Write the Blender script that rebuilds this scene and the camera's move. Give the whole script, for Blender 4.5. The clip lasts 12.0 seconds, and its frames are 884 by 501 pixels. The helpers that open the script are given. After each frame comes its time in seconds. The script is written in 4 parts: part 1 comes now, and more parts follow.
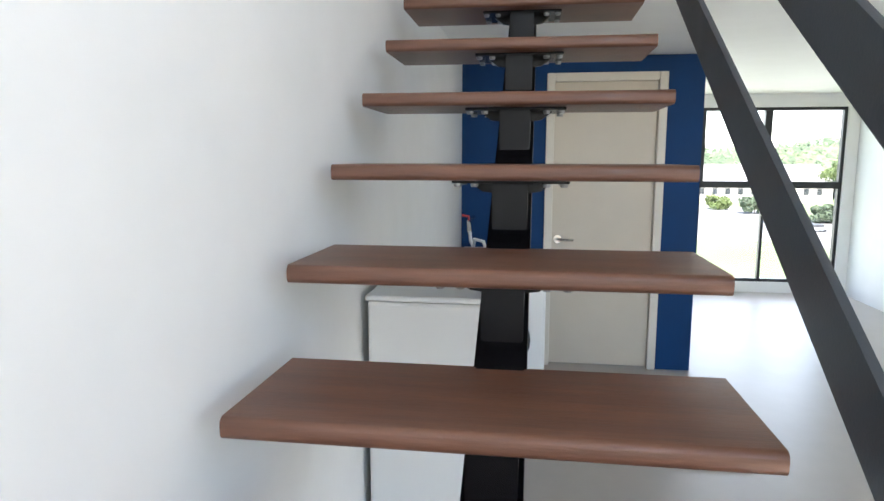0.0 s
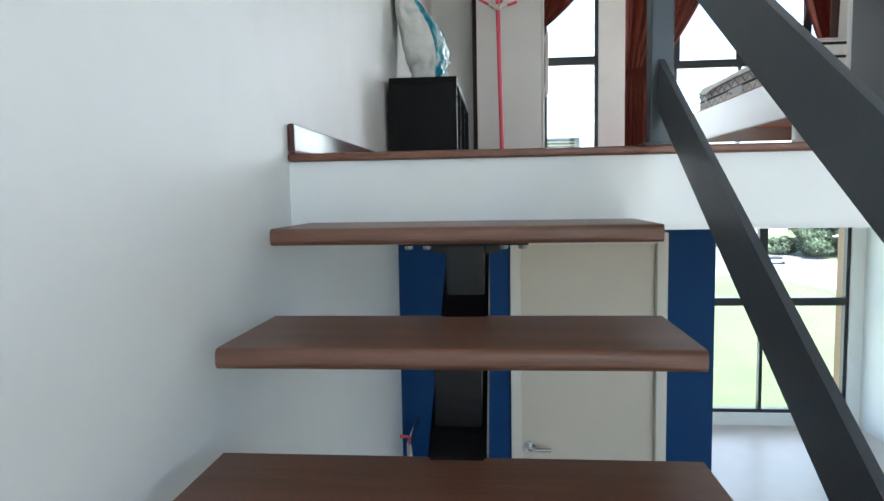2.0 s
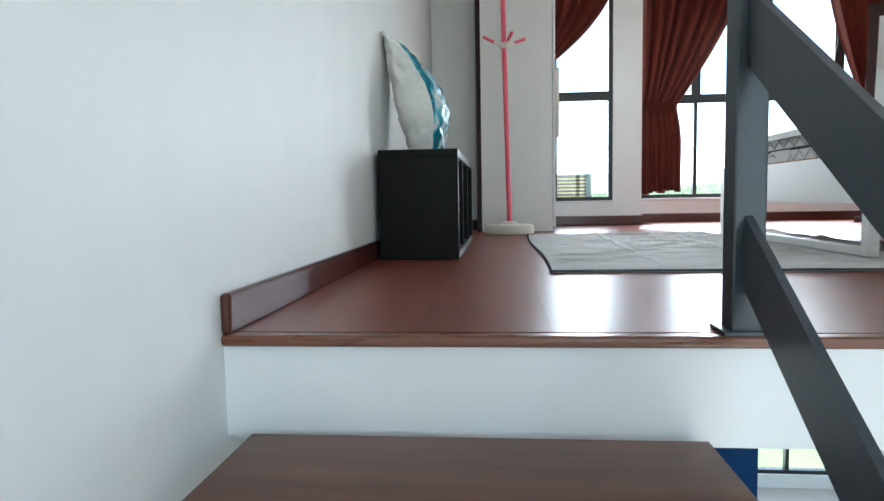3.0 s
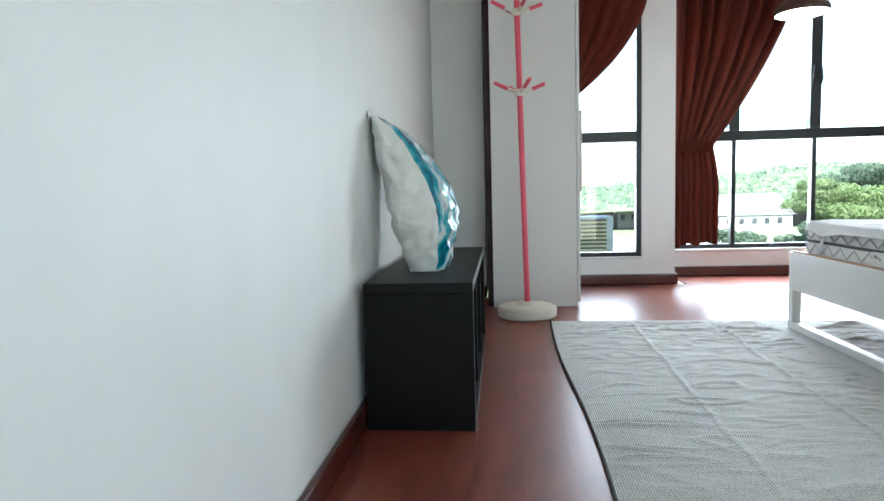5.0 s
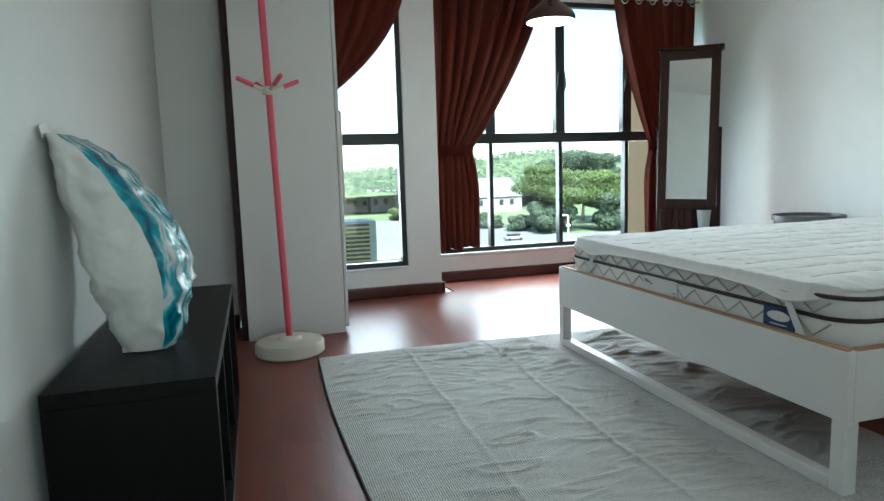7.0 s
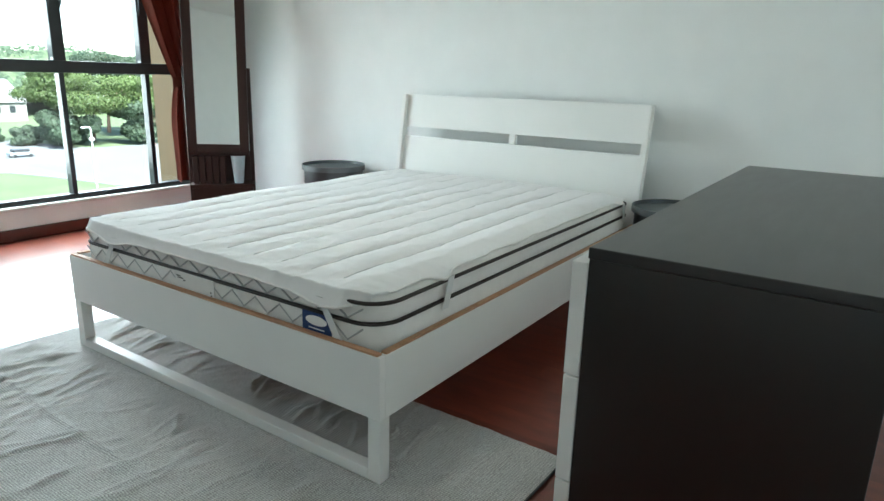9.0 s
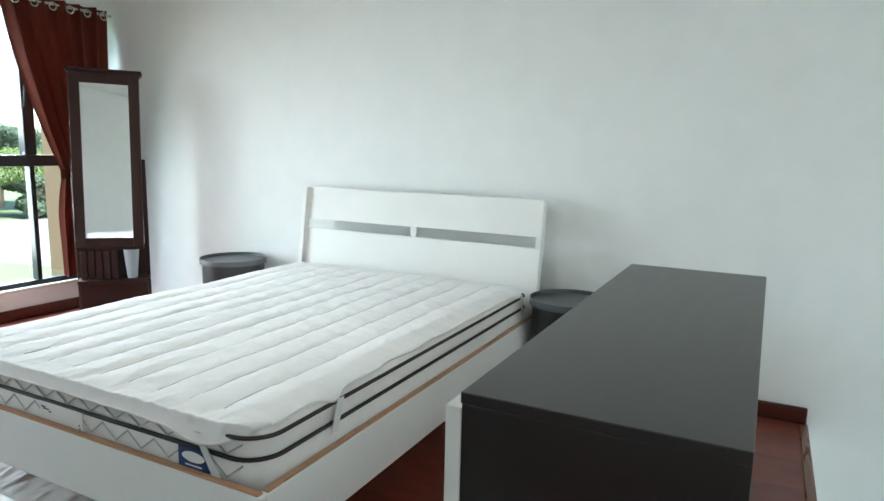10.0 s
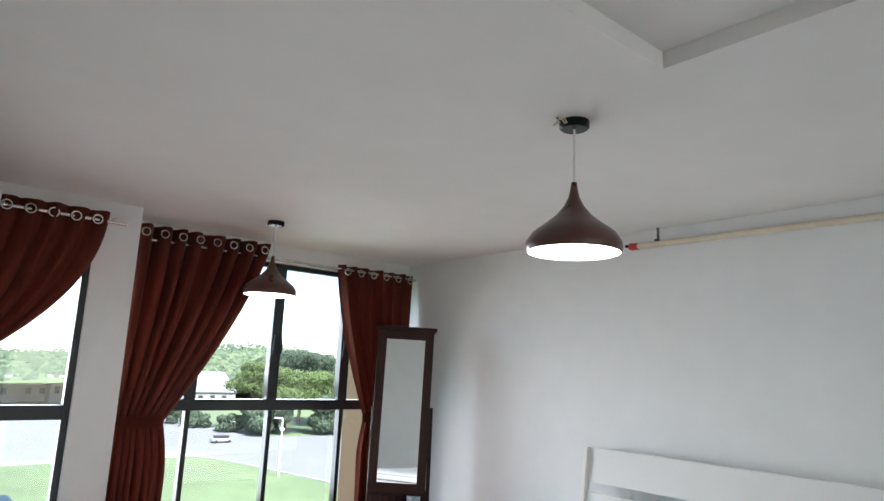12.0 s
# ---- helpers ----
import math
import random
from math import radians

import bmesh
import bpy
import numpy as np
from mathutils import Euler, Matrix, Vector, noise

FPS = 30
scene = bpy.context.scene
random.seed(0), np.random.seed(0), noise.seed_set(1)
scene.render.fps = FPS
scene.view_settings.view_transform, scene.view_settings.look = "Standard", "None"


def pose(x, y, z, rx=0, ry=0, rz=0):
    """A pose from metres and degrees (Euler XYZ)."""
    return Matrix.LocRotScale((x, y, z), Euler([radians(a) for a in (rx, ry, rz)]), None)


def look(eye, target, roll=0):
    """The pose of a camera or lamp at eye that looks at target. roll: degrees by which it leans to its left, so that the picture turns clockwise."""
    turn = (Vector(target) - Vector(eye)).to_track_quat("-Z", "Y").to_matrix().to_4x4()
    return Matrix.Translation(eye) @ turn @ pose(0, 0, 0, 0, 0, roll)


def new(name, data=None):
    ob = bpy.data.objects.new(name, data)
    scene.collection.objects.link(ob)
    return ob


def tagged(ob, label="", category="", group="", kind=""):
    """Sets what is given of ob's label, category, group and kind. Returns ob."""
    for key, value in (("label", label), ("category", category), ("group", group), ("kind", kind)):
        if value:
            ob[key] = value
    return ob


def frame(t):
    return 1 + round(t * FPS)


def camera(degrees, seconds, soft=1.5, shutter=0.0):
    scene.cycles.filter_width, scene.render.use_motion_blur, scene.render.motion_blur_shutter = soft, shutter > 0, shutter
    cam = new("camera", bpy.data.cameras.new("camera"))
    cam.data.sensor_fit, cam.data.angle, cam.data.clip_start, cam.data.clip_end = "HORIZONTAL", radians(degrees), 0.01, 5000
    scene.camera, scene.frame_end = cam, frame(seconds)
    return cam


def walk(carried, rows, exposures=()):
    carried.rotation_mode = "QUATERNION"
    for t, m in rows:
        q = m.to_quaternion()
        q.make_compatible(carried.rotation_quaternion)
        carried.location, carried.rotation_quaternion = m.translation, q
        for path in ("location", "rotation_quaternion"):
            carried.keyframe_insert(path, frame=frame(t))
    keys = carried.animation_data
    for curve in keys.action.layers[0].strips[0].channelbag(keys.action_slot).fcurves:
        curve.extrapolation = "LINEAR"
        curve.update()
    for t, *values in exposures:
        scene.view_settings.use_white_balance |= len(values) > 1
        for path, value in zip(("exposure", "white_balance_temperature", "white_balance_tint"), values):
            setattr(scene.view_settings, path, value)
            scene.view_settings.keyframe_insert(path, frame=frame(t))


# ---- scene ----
cam = camera(69.0, 12.0)
PATH = [
    (0, (0.555, -2.865, -0.912), (0.274, -0.905, -1.196), 0.1),
    (0.5, (0.529, -2.442, -0.661), (0.331, -0.474, -0.959), -0.2),
    (1, (0.564, -2.169, -0.471), (0.387, -0.194, -0.731), -0.2),
    (1.5, (0.554, -1.88, -0.272), (0.379, 0.102, -0.479), -0.6),
    (2, (0.573, -1.611, -0.112), (0.394, 0.374, -0.285), -1.0),
    (2.5, (0.578, -1.392, 0.089), (0.384, 0.592, -0.076), -0.6),
    (3, (0.551, -1.11, 0.246), (0.364, 0.875, 0.084), -1.0),
    (3.5, (0.564, -0.89, 0.38), (0.377, 1.093, 0.202), -0.9),
    (5.5, (0.407, -0.218, 0.765), (0.234, 1.767, 0.583), -2.0),
    (6, (0.368, -0.07, 0.79), (0.436, 1.92, 0.598), -1.6),
    (6.5, (0.416, 0.015, 0.809), (0.773, 1.972, 0.597), -2.5),
    (6.7, (0.437, 0.043, 0.827), (0.862, 1.984, 0.602), -2.3),
    (8.3, (0.626, 0.365, 0.977), (1.963, 1.787, 0.543), 0.3),
    (8.5, (0.625, 0.358, 1.019), (2.065, 1.665, 0.55), 0.5),
    (9, (0.674, 0.315, 1.071), (2.273, 1.397, 0.552), 1.5),
    (9.5, (0.738, 0.266, 1.081), (2.45, 1.157, 0.558), 2.1),
    (10, (0.757, 0.262, 1.212), (2.518, 1.157, 0.901), 1.2),
    (10.5, (0.822, 0.255, 1.298), (2.594, 1.183, 1.341), 1.1),
    (11, (0.797, 0.246, 1.336), (2.523, 1.214, 1.622), 0.9),
    (11.5, (0.731, 0.29, 1.356), (2.297, 1.485, 1.698), 2.0),
    (12, (0.659, 0.37, 1.38), (1.928, 1.872, 1.744), 2.5),
]
EXPOSURES = [
    (0, 3.2, 6400, 12), (0.5, 3.35, 6400, 13), (1, 3.2, 6300, 13), (1.5, 2.9, 6000, 8), (2.5, 2.85, 5750, 4), (3.5, 3.1, 5600, 2), (5.5, 3.05, 5600, -1), (6.5, 2.5, 5550, -6),
    (8.5, 2.35, 5600, -7), (9.5, 2.9, 5800, -3), (10, 2.9, 5700, -2), (10.5, 2.7, 5650, 0), (11.5, 2.4, 5850, 3), (12, 2.3, 5850, 8),
]
walk(cam, [(t, look(eye, target, roll)) for t, eye, target, roll in PATH], EXPOSURES)

# ---- light, sky ----
world = bpy.data.worlds.new("sky")
scene.world = world
world.use_nodes = True
wn = world.node_tree
sky = wn.nodes.new("ShaderNodeTexSky")
sky.sky_type = "NISHITA"
sky.sun_disc = False
sky.sun_elevation = radians(52)
sky.sun_rotation = radians(200)
sky.air_density, sky.dust_density, sky.ozone_density = 1.0, 0.5, 1.0
wn.links.new(sky.outputs[0], wn.nodes["Background"].inputs[0])
wn.nodes["Background"].inputs[1].default_value = 0.09

sun = new("sun", bpy.data.lights.new("sun", "SUN"))
sun.data.energy, sun.data.angle, sun.data.color = 5.0, radians(12), (1.0, 0.96, 0.9)
sun.matrix_world = look((0, -20, 40), (0, 10, 0))

# area lamps in place of the sky's light outside each window opening: place, width, height, watts, facing, downward
# slope
for p, w, h, watts, face, down in (
    ((2.75, 5.06, 1.62), 2.0, 0.9, 10.5, (0, -1), 0.6), ((2.75, 5.06, 0.75), 2.0, 0.9, 10.5, (0, -1), 0.6), ((1.225, 4.62, 1.15), 0.45, 1.84, 2.4, (0, -1), 0.0),
    # the last two stand at added, unseen windows, to brighten stairs and loft
    ((2.8, 5.0, -1.32), 2.1, 1.9, 3, (0, -1), 0.0), ((4.2, -4.7, 0.05), 2.3, 3.7, 6, (-1, 0), 0.0), ((2.4, -6.2, 0.05), 2.3, 3.7, 2.5, (0, 1), 0.0),
):
    lamp = new("window_fill_light", bpy.data.lights.new("window_fill_light", "AREA"))
    lamp.data.shape, lamp.data.size, lamp.data.size_y = "RECTANGLE", w, h
    lamp.data.energy, lamp.data.color, lamp.data.spread = watts, (1.0, 0.985, 0.965), radians(130)
    lamp.matrix_world = look(p, (p[0] + face[0], p[1] + face[1], p[2] - down))

# ---- small builders ----
LOFT, GROUND, CEIL = 0.0, -2.42, 2.25


def mat(name, color, rough=0.6, metal=0.0, grain=0.0, scale=8.0, bump=0.0, bump_scale=60.0, spec=0.5, stretch=(1, 1, 1), dark=None, sheen=0.0, coat=0.0, vary=0.08):
    """Principled surface: two scales of colour variation and a fine relief."""
    m = bpy.data.materials.new(name)
    m.use_nodes = True
    nt = m.node_tree
    b = nt.nodes["Principled BSDF"]
    b.inputs["Base Color"].default_value = (*color, 1)
    b.inputs["Roughness"].default_value = rough
    b.inputs["Metallic"].default_value = metal
    b.inputs["Specular IOR Level"].default_value = spec
    b.inputs["Sheen Weight"].default_value = sheen
    b.inputs["Coat Weight"].default_value = coat
    co = nt.nodes.new("ShaderNodeTexCoord")
    mp = nt.nodes.new("ShaderNodeMapping")
    mp.inputs["Scale"].default_value = stretch
    nt.links.new(co.outputs["Object"], mp.inputs[0])
    if grain:
        n1 = nt.nodes.new("ShaderNodeTexNoise")
        n1.inputs["Scale"].default_value = scale
        n1.inputs["Detail"].default_value = 8
        n2 = nt.nodes.new("ShaderNodeTexNoise")
        n2.inputs["Scale"].default_value = scale * 0.13
        n2.inputs["Detail"].default_value = 3
        add = nt.nodes.new("ShaderNodeMath")
        add.operation = "ADD"
        ramp = nt.nodes.new("ShaderNodeValToRGB")
        half = nt.nodes.new("ShaderNodeMath")
        half.operation = "MULTIPLY"
        half.inputs[1].default_value = 0.5
        ramp.color_ramp.elements[0].position, ramp.color_ramp.elements[1].position = 0.35, 0.65
        lo = dark or tuple(c * (1 - grain) for c in color)
        ramp.color_ramp.elements[0].color = (*lo, 1)
        ramp.color_ramp.elements[1].color = (*[min(1, c * (1 + grain * 0.4)) for c in color], 1)
        for n in (n1, n2):
            nt.links.new(mp.outputs[0], n.inputs["Vector"])
        nt.links.new(n1.outputs[0], add.inputs[0])
        nt.links.new(n2.outputs[0], add.inputs[1])
        nt.links.new(add.outputs[0], half.inputs[0])
        nt.links.new(half.outputs[0], ramp.inputs[0])
        nt.links.new(ramp.outputs[0], b.inputs["Base Color"])
        mr = nt.nodes.new("ShaderNodeMapRange")
        mr.inputs["To Min"].default_value = max(0.02, rough - vary)
        mr.inputs["To Max"].default_value = min(1, rough + vary)
        nt.links.new(n1.outputs[0], mr.inputs[0])
        nt.links.new(mr.outputs[0], b.inputs["Roughness"])
    if bump:
        n3 = nt.nodes.new("ShaderNodeTexNoise")
        n3.inputs["Scale"].default_value = bump_scale
        n3.inputs["Detail"].default_value = 5
        bp = nt.nodes.new("ShaderNodeBump")
        bp.inputs["Strength"].default_value = bump
        bp.inputs["Distance"].default_value = 0.01
        nt.links.new(mp.outputs[0], n3.inputs["Vector"])
        nt.links.new(n3.outputs[0], bp.inputs["Height"])
        nt.links.new(bp.outputs[0], b.inputs["Normal"])
    return m


WALL = mat("white wall paint", (0.82, 0.83, 0.82), 0.55, grain=0.04, scale=6, bump=0.03, bump_scale=120)
CEILM = mat("ceiling paint", (0.82, 0.80, 0.77), 0.8, grain=0.04, scale=4, bump=0.06, bump_scale=90)
BLUE = mat("blue wall paint", (0.002, 0.038, 0.135), 0.6, spec=0.2, grain=0.12, scale=5, bump=0.08, bump_scale=120)
TREADM = mat("brown stained tread wood", (0.145, 0.062, 0.036), 0.42, grain=0.4, scale=7, stretch=(1, 14, 14), bump=0.12, bump_scale=25, coat=0.15)
FLOORW = mat("red-brown laminate", (0.20, 0.05, 0.031), 0.35, grain=0.4, scale=4.5, stretch=(5, 1.4, 1), vary=0.05)
_nt = FLOORW.node_tree
_oi = _nt.nodes.new("ShaderNodeObjectInfo")
_mp = [n for n in _nt.nodes if n.type == "MAPPING"][0]
_sc = _nt.nodes.new("ShaderNodeVectorMath")
_sc.operation = "SCALE"
_sc.inputs[0].default_value = (37.0, 23.0, 11.0)
_nt.links.new(_oi.outputs["Random"], _sc.inputs["Scale"])
_nt.links.new(_sc.outputs[0], _mp.inputs["Location"])
BASEW = mat("dark red-brown baseboard", (0.075, 0.018, 0.013), 0.2, grain=0.06, scale=4, vary=0.0)
NOSEW = mat("orange-brown nosing wood", (0.17, 0.062, 0.032), 0.28, grain=0.14, scale=5, stretch=(1, 12, 12), vary=0.04)
STEEL = mat("black painted steel", (0.004, 0.004, 0.005), 0.26, spec=0.25, grain=0.1, scale=14, vary=0.01, bump=0.05, bump_scale=200)
BOLTM = mat("zinc bolt", (0.35, 0.35, 0.34), 0.35, metal=0.8)
RAILM = mat("charcoal painted steel", (0.035, 0.045, 0.055), 0.4, grain=0.2, scale=10, bump=0.04, bump_scale=200)
FRAME = mat("dark bronze window aluminium", (0.02, 0.024, 0.027), 0.4, metal=0.2, grain=0.15, scale=10)
CREAM = mat("cream door paint", (0.55, 0.49, 0.40), 0.5, grain=0.05, scale=5, bump=0.05, bump_scale=80)
CREAMF = mat("cream door frame paint", (0.64, 0.60, 0.52), 0.5, grain=0.05, scale=5, bump=0.05, bump_scale=80)
CHROME = mat("brushed chrome", (0.62, 0.6, 0.57), 0.22, metal=1.0, grain=0.08, scale=40)
BLACKW = mat("black-brown wood foil", (0.007, 0.0055, 0.0045), 0.32, spec=0.7, grain=0.08, scale=5, stretch=(1, 6, 6), vary=0.03)
WHITEF = mat("white lacquer", (0.82, 0.815, 0.79), 0.38, grain=0.03, scale=5, bump=0.02, bump_scale=60)
WARD = mat("white wardrobe foil", (0.72, 0.71, 0.70), 0.45, grain=0.03, scale=4, bump=0.02, bump_scale=60)
GREYT = mat("grey painted metal", (0.09, 0.10, 0.105), 0.4, grain=0.1, scale=10)
PINK = mat("pink plastic tube", (0.75, 0.10, 0.16), 0.4, grain=0.08, scale=12)
IVORY = mat("ivory plastic", (0.70, 0.66, 0.57), 0.5, grain=0.08, scale=9, bump=0.04, bump_scale=70)
MATT = mat("white mattress fabric", (0.82, 0.795, 0.765), 0.85, grain=0.06, scale=30, bump=0.2, bump_scale=300, sheen=0.2)
PADM = mat("white quilted pad", (0.78, 0.77, 0.76), 0.9, grain=0.05, scale=20, bump=0.10, bump_scale=60, sheen=0.2)
PIPE = mat("dark brown piping", (0.035, 0.026, 0.022), 0.7)
ELAST = mat("white elastic", (0.7, 0.7, 0.68), 0.8)
LABELB = mat("blue woven label", (0.006, 0.028, 0.13), 0.6)
PINE = mat("raw pine edge", (0.48, 0.27, 0.15), 0.6, grain=0.2, scale=12, stretch=(12, 1, 1))
# grey of the pad's seam lines; on the mattress zigzag it imitates groove shade
SEAM = mat("grey seam and groove shade", (0.46, 0.455, 0.45), 0.9)
COPPER = mat("bronze-brown lamp enamel", (0.07, 0.02, 0.012), 0.3, grain=0.2, scale=12, coat=0.3)
LAMPIN = mat("white lamp lining", (0.85, 0.85, 0.84), 0.5)
BAGW = mat("white plastic film", (0.72, 0.72, 0.69), 0.3, grain=0.05, scale=12, bump=0.3, bump_scale=14)
YELP = mat("yellowed pipe", (0.70, 0.63, 0.48), 0.5, grain=0.15, scale=12)
REDP = mat("red plastic", (0.5, 0.03, 0.03), 0.4)
MIRF = mat("dark walnut frame", (0.03, 0.010, 0.007), 0.5, spec=0.3, grain=0.35, scale=8, stretch=(8, 8, 1))
HANDM = mat("champagne metal", (0.42, 0.36, 0.30), 0.35, metal=0.5, grain=0.08, scale=30)
PLAST = mat("white appliance enamel", (0.70, 0.71, 0.70), 0.3, grain=0.03, scale=5, vary=0.0)
DARKP = mat("dark plastic", (0.02, 0.02, 0.022), 0.35)
TILEF = mat("pale ground floor tile", (0.42, 0.39, 0.35), 0.35, grain=0.06, scale=6, vary=0.0)
RUGW = mat("white woven rug", (0.72, 0.69, 0.64), 0.95, grain=0.1, scale=40, bump=0.4, bump_scale=200)
RUGB = mat("black woven yarn", (0.02, 0.02, 0.02), 0.95)
SILL = mat("white window sill", (0.72, 0.72, 0.70), 0.4, grain=0.05, scale=8)


def emit(name, color, strength):
    m = bpy.data.materials.new(name)
    m.use_nodes = True
    b = m.node_tree.nodes["Principled BSDF"]
    b.inputs["Base Color"].default_value = (*color, 1)
    b.inputs["Emission Color"].default_value = (*color, 1)
    b.inputs["Emission Strength"].default_value = strength
    return m


BULB = emit("glowing bulb", (1.0, 0.93, 0.82), 8.0)

GLASS = bpy.data.materials.new("window glass")
GLASS.use_nodes = True
gn = GLASS.node_tree
gn.nodes.remove(gn.nodes["Principled BSDF"])
tr_, gl_, mx_ = gn.nodes.new("ShaderNodeBsdfTransparent"), gn.nodes.new("ShaderNodeBsdfGlossy"), gn.nodes.new("ShaderNodeMixShader")
gl_.inputs["Roughness"].default_value = 0.02
mx_.inputs[0].default_value = 0.035
gn.links.new(tr_.outputs[0], mx_.inputs[1])
gn.links.new(gl_.outputs[0], mx_.inputs[2])
gn.links.new(mx_.outputs[0], gn.nodes["Material Output"].inputs[0])

MIRROR = bpy.data.materials.new("mirror glass")
MIRROR.use_nodes = True
mb = MIRROR.node_tree.nodes["Principled BSDF"]
mb.inputs["Base Color"].default_value = (0.82, 0.84, 0.83, 1)
mb.inputs["Metallic"].default_value = 1.0
mb.inputs["Roughness"].default_value = 0.03


def fabric(name, color, dark, rough=0.85, weave=420.0, bump=0.5, ratio=1.0, sheen=0.3, spec=0.2, blotch=3.0):
    """Woven cloth: crossing threads in relief and broad uneven tone."""
    m = mat(name, color, rough, spec=spec, sheen=sheen)
    nt = m.node_tree
    b = nt.nodes["Principled BSDF"]
    co = nt.nodes.new("ShaderNodeTexCoord")
    n = nt.nodes.new("ShaderNodeTexNoise")
    n.inputs["Scale"].default_value, n.inputs["Detail"].default_value = blotch, 9
    n.inputs["Roughness"].default_value = 0.7
    nt.links.new(co.outputs["Object"], n.inputs["Vector"])
    ramp = nt.nodes.new("ShaderNodeValToRGB")
    ramp.color_ramp.elements[0].position, ramp.color_ramp.elements[1].position = 0.3, 0.7
    ramp.color_ramp.elements[0].color, ramp.color_ramp.elements[1].color = (*dark, 1), (*color, 1)
    nt.links.new(n.outputs[0], ramp.inputs[0])
    waves = []
    for axis in ("X", "Y"):
        w = nt.nodes.new("ShaderNodeTexWave")
        w.bands_direction = axis
        w.inputs["Scale"].default_value = weave * (ratio if axis == "Y" else 1.0) / 20
        w.inputs["Distortion"].default_value = 0.8
        w.inputs["Detail"].default_value = 2
        nt.links.new(co.outputs["Object"], w.inputs["Vector"])
        waves.append(w)
    mul = nt.nodes.new("ShaderNodeMath")
    mul.operation = "MULTIPLY_ADD"
    cross = nt.nodes.new("ShaderNodeMath")
    cross.operation = "MULTIPLY"
    cross.inputs[1].default_value = 0.35
    nt.links.new(waves[1].outputs["Fac"], cross.inputs[0])
    nt.links.new(waves[0].outputs["Fac"], mul.inputs[0])
    mul.inputs[1].default_value = 0.65
    nt.links.new(cross.outputs[0], mul.inputs[2])
    mixc = nt.nodes.new("ShaderNodeMix")
    mixc.data_type = "RGBA"
    mixc.blend_type = "MULTIPLY"
    mixc.inputs[0].default_value = 0.5
    nt.links.new(ramp.outputs[0], mixc.inputs[6])
    nt.links.new(mul.outputs[0], mixc.inputs[7])
    # flecks of darker yarn
    fl_n, fl_r, fl_m = nt.nodes.new("ShaderNodeTexNoise"), nt.nodes.new("ShaderNodeMapRange"), nt.nodes.new("ShaderNodeMix")
    fl_n.inputs["Scale"].default_value, fl_n.inputs["Detail"].default_value = 280.0, 2
    nt.links.new(co.outputs["Object"], fl_n.inputs["Vector"])
    fl_r.inputs["From Min"].default_value, fl_r.inputs["From Max"].default_value = 0.36, 0.56
    fl_r.inputs["To Min"].default_value = 0.6
    nt.links.new(fl_n.outputs[0], fl_r.inputs[0])
    fl_m.data_type, fl_m.blend_type = "RGBA", "MULTIPLY"
    fl_m.inputs[0].default_value = 1.0
    nt.links.new(mixc.outputs[2], fl_m.inputs[6])
    nt.links.new(fl_r.outputs[0], fl_m.inputs[7])
    nt.links.new(fl_m.outputs[2], b.inputs["Base Color"])
    bp = nt.nodes.new("ShaderNodeBump")
    bp.inputs["Strength"].default_value, bp.inputs["Distance"].default_value = bump, 0.003
    nt.links.new(mul.outputs[0], bp.inputs["Height"])
    nt.links.new(bp.outputs[0], b.inputs["Normal"])
    return m


RUGG = fabric("grey flat-woven rug", (0.86, 0.85, 0.82), (0.70, 0.695, 0.67), weave=950, ratio=0.8, bump=0.55)
CURT = mat("copper brown satin", (0.155, 0.038, 0.025), 0.6, grain=0.25, scale=3, stretch=(40, 40, 1.5), bump=0.05, bump_scale=60, sheen=0.1, spec=0.08)
_b = CURT.node_tree.nodes["Principled BSDF"]
_t, _m = CURT.node_tree.nodes.new("ShaderNodeBsdfTranslucent"), CURT.node_tree.nodes.new("ShaderNodeMixShader")
CURT.node_tree.links.new(_b.inputs["Base Color"].links[0].from_socket, _t.inputs[0])
_m.inputs[0].default_value = 0.35
CURT.node_tree.links.new(_b.outputs[0], _m.inputs[1])
CURT.node_tree.links.new(_t.outputs[0], _m.inputs[2])
CURT.node_tree.links.new(_m.outputs[0], CURT.node_tree.nodes["Material Output"].inputs[0])
HEM = mat("grey rug binding", (0.07, 0.075, 0.075), 0.9)


def box(x0, x1, y0, y1, z0, z1, bevel=0.0, seg=2):
    bm = bmesh.new()
    bmesh.ops.create_cube(bm, size=1)
    bmesh.ops.transform(bm, matrix=Matrix.LocRotScale(((x0 + x1) / 2, (y0 + y1) / 2, (z0 + z1) / 2), None, (x1 - x0, y1 - y0, z1 - z0)), verts=bm.verts)
    if bevel:
        bmesh.ops.bevel(bm, geom=bm.edges[:], offset=bevel, segments=seg, affect="EDGES", profile=0.6)
    return bm


def merge(*bms):
    """Several bmeshes of one piece in one."""
    out = bmesh.new()
    for b in bms:
        me = bpy.data.meshes.new("tmp")
        b.to_mesh(me)
        b.free()
        out.from_mesh(me)
        bpy.data.meshes.remove(me)
    return out


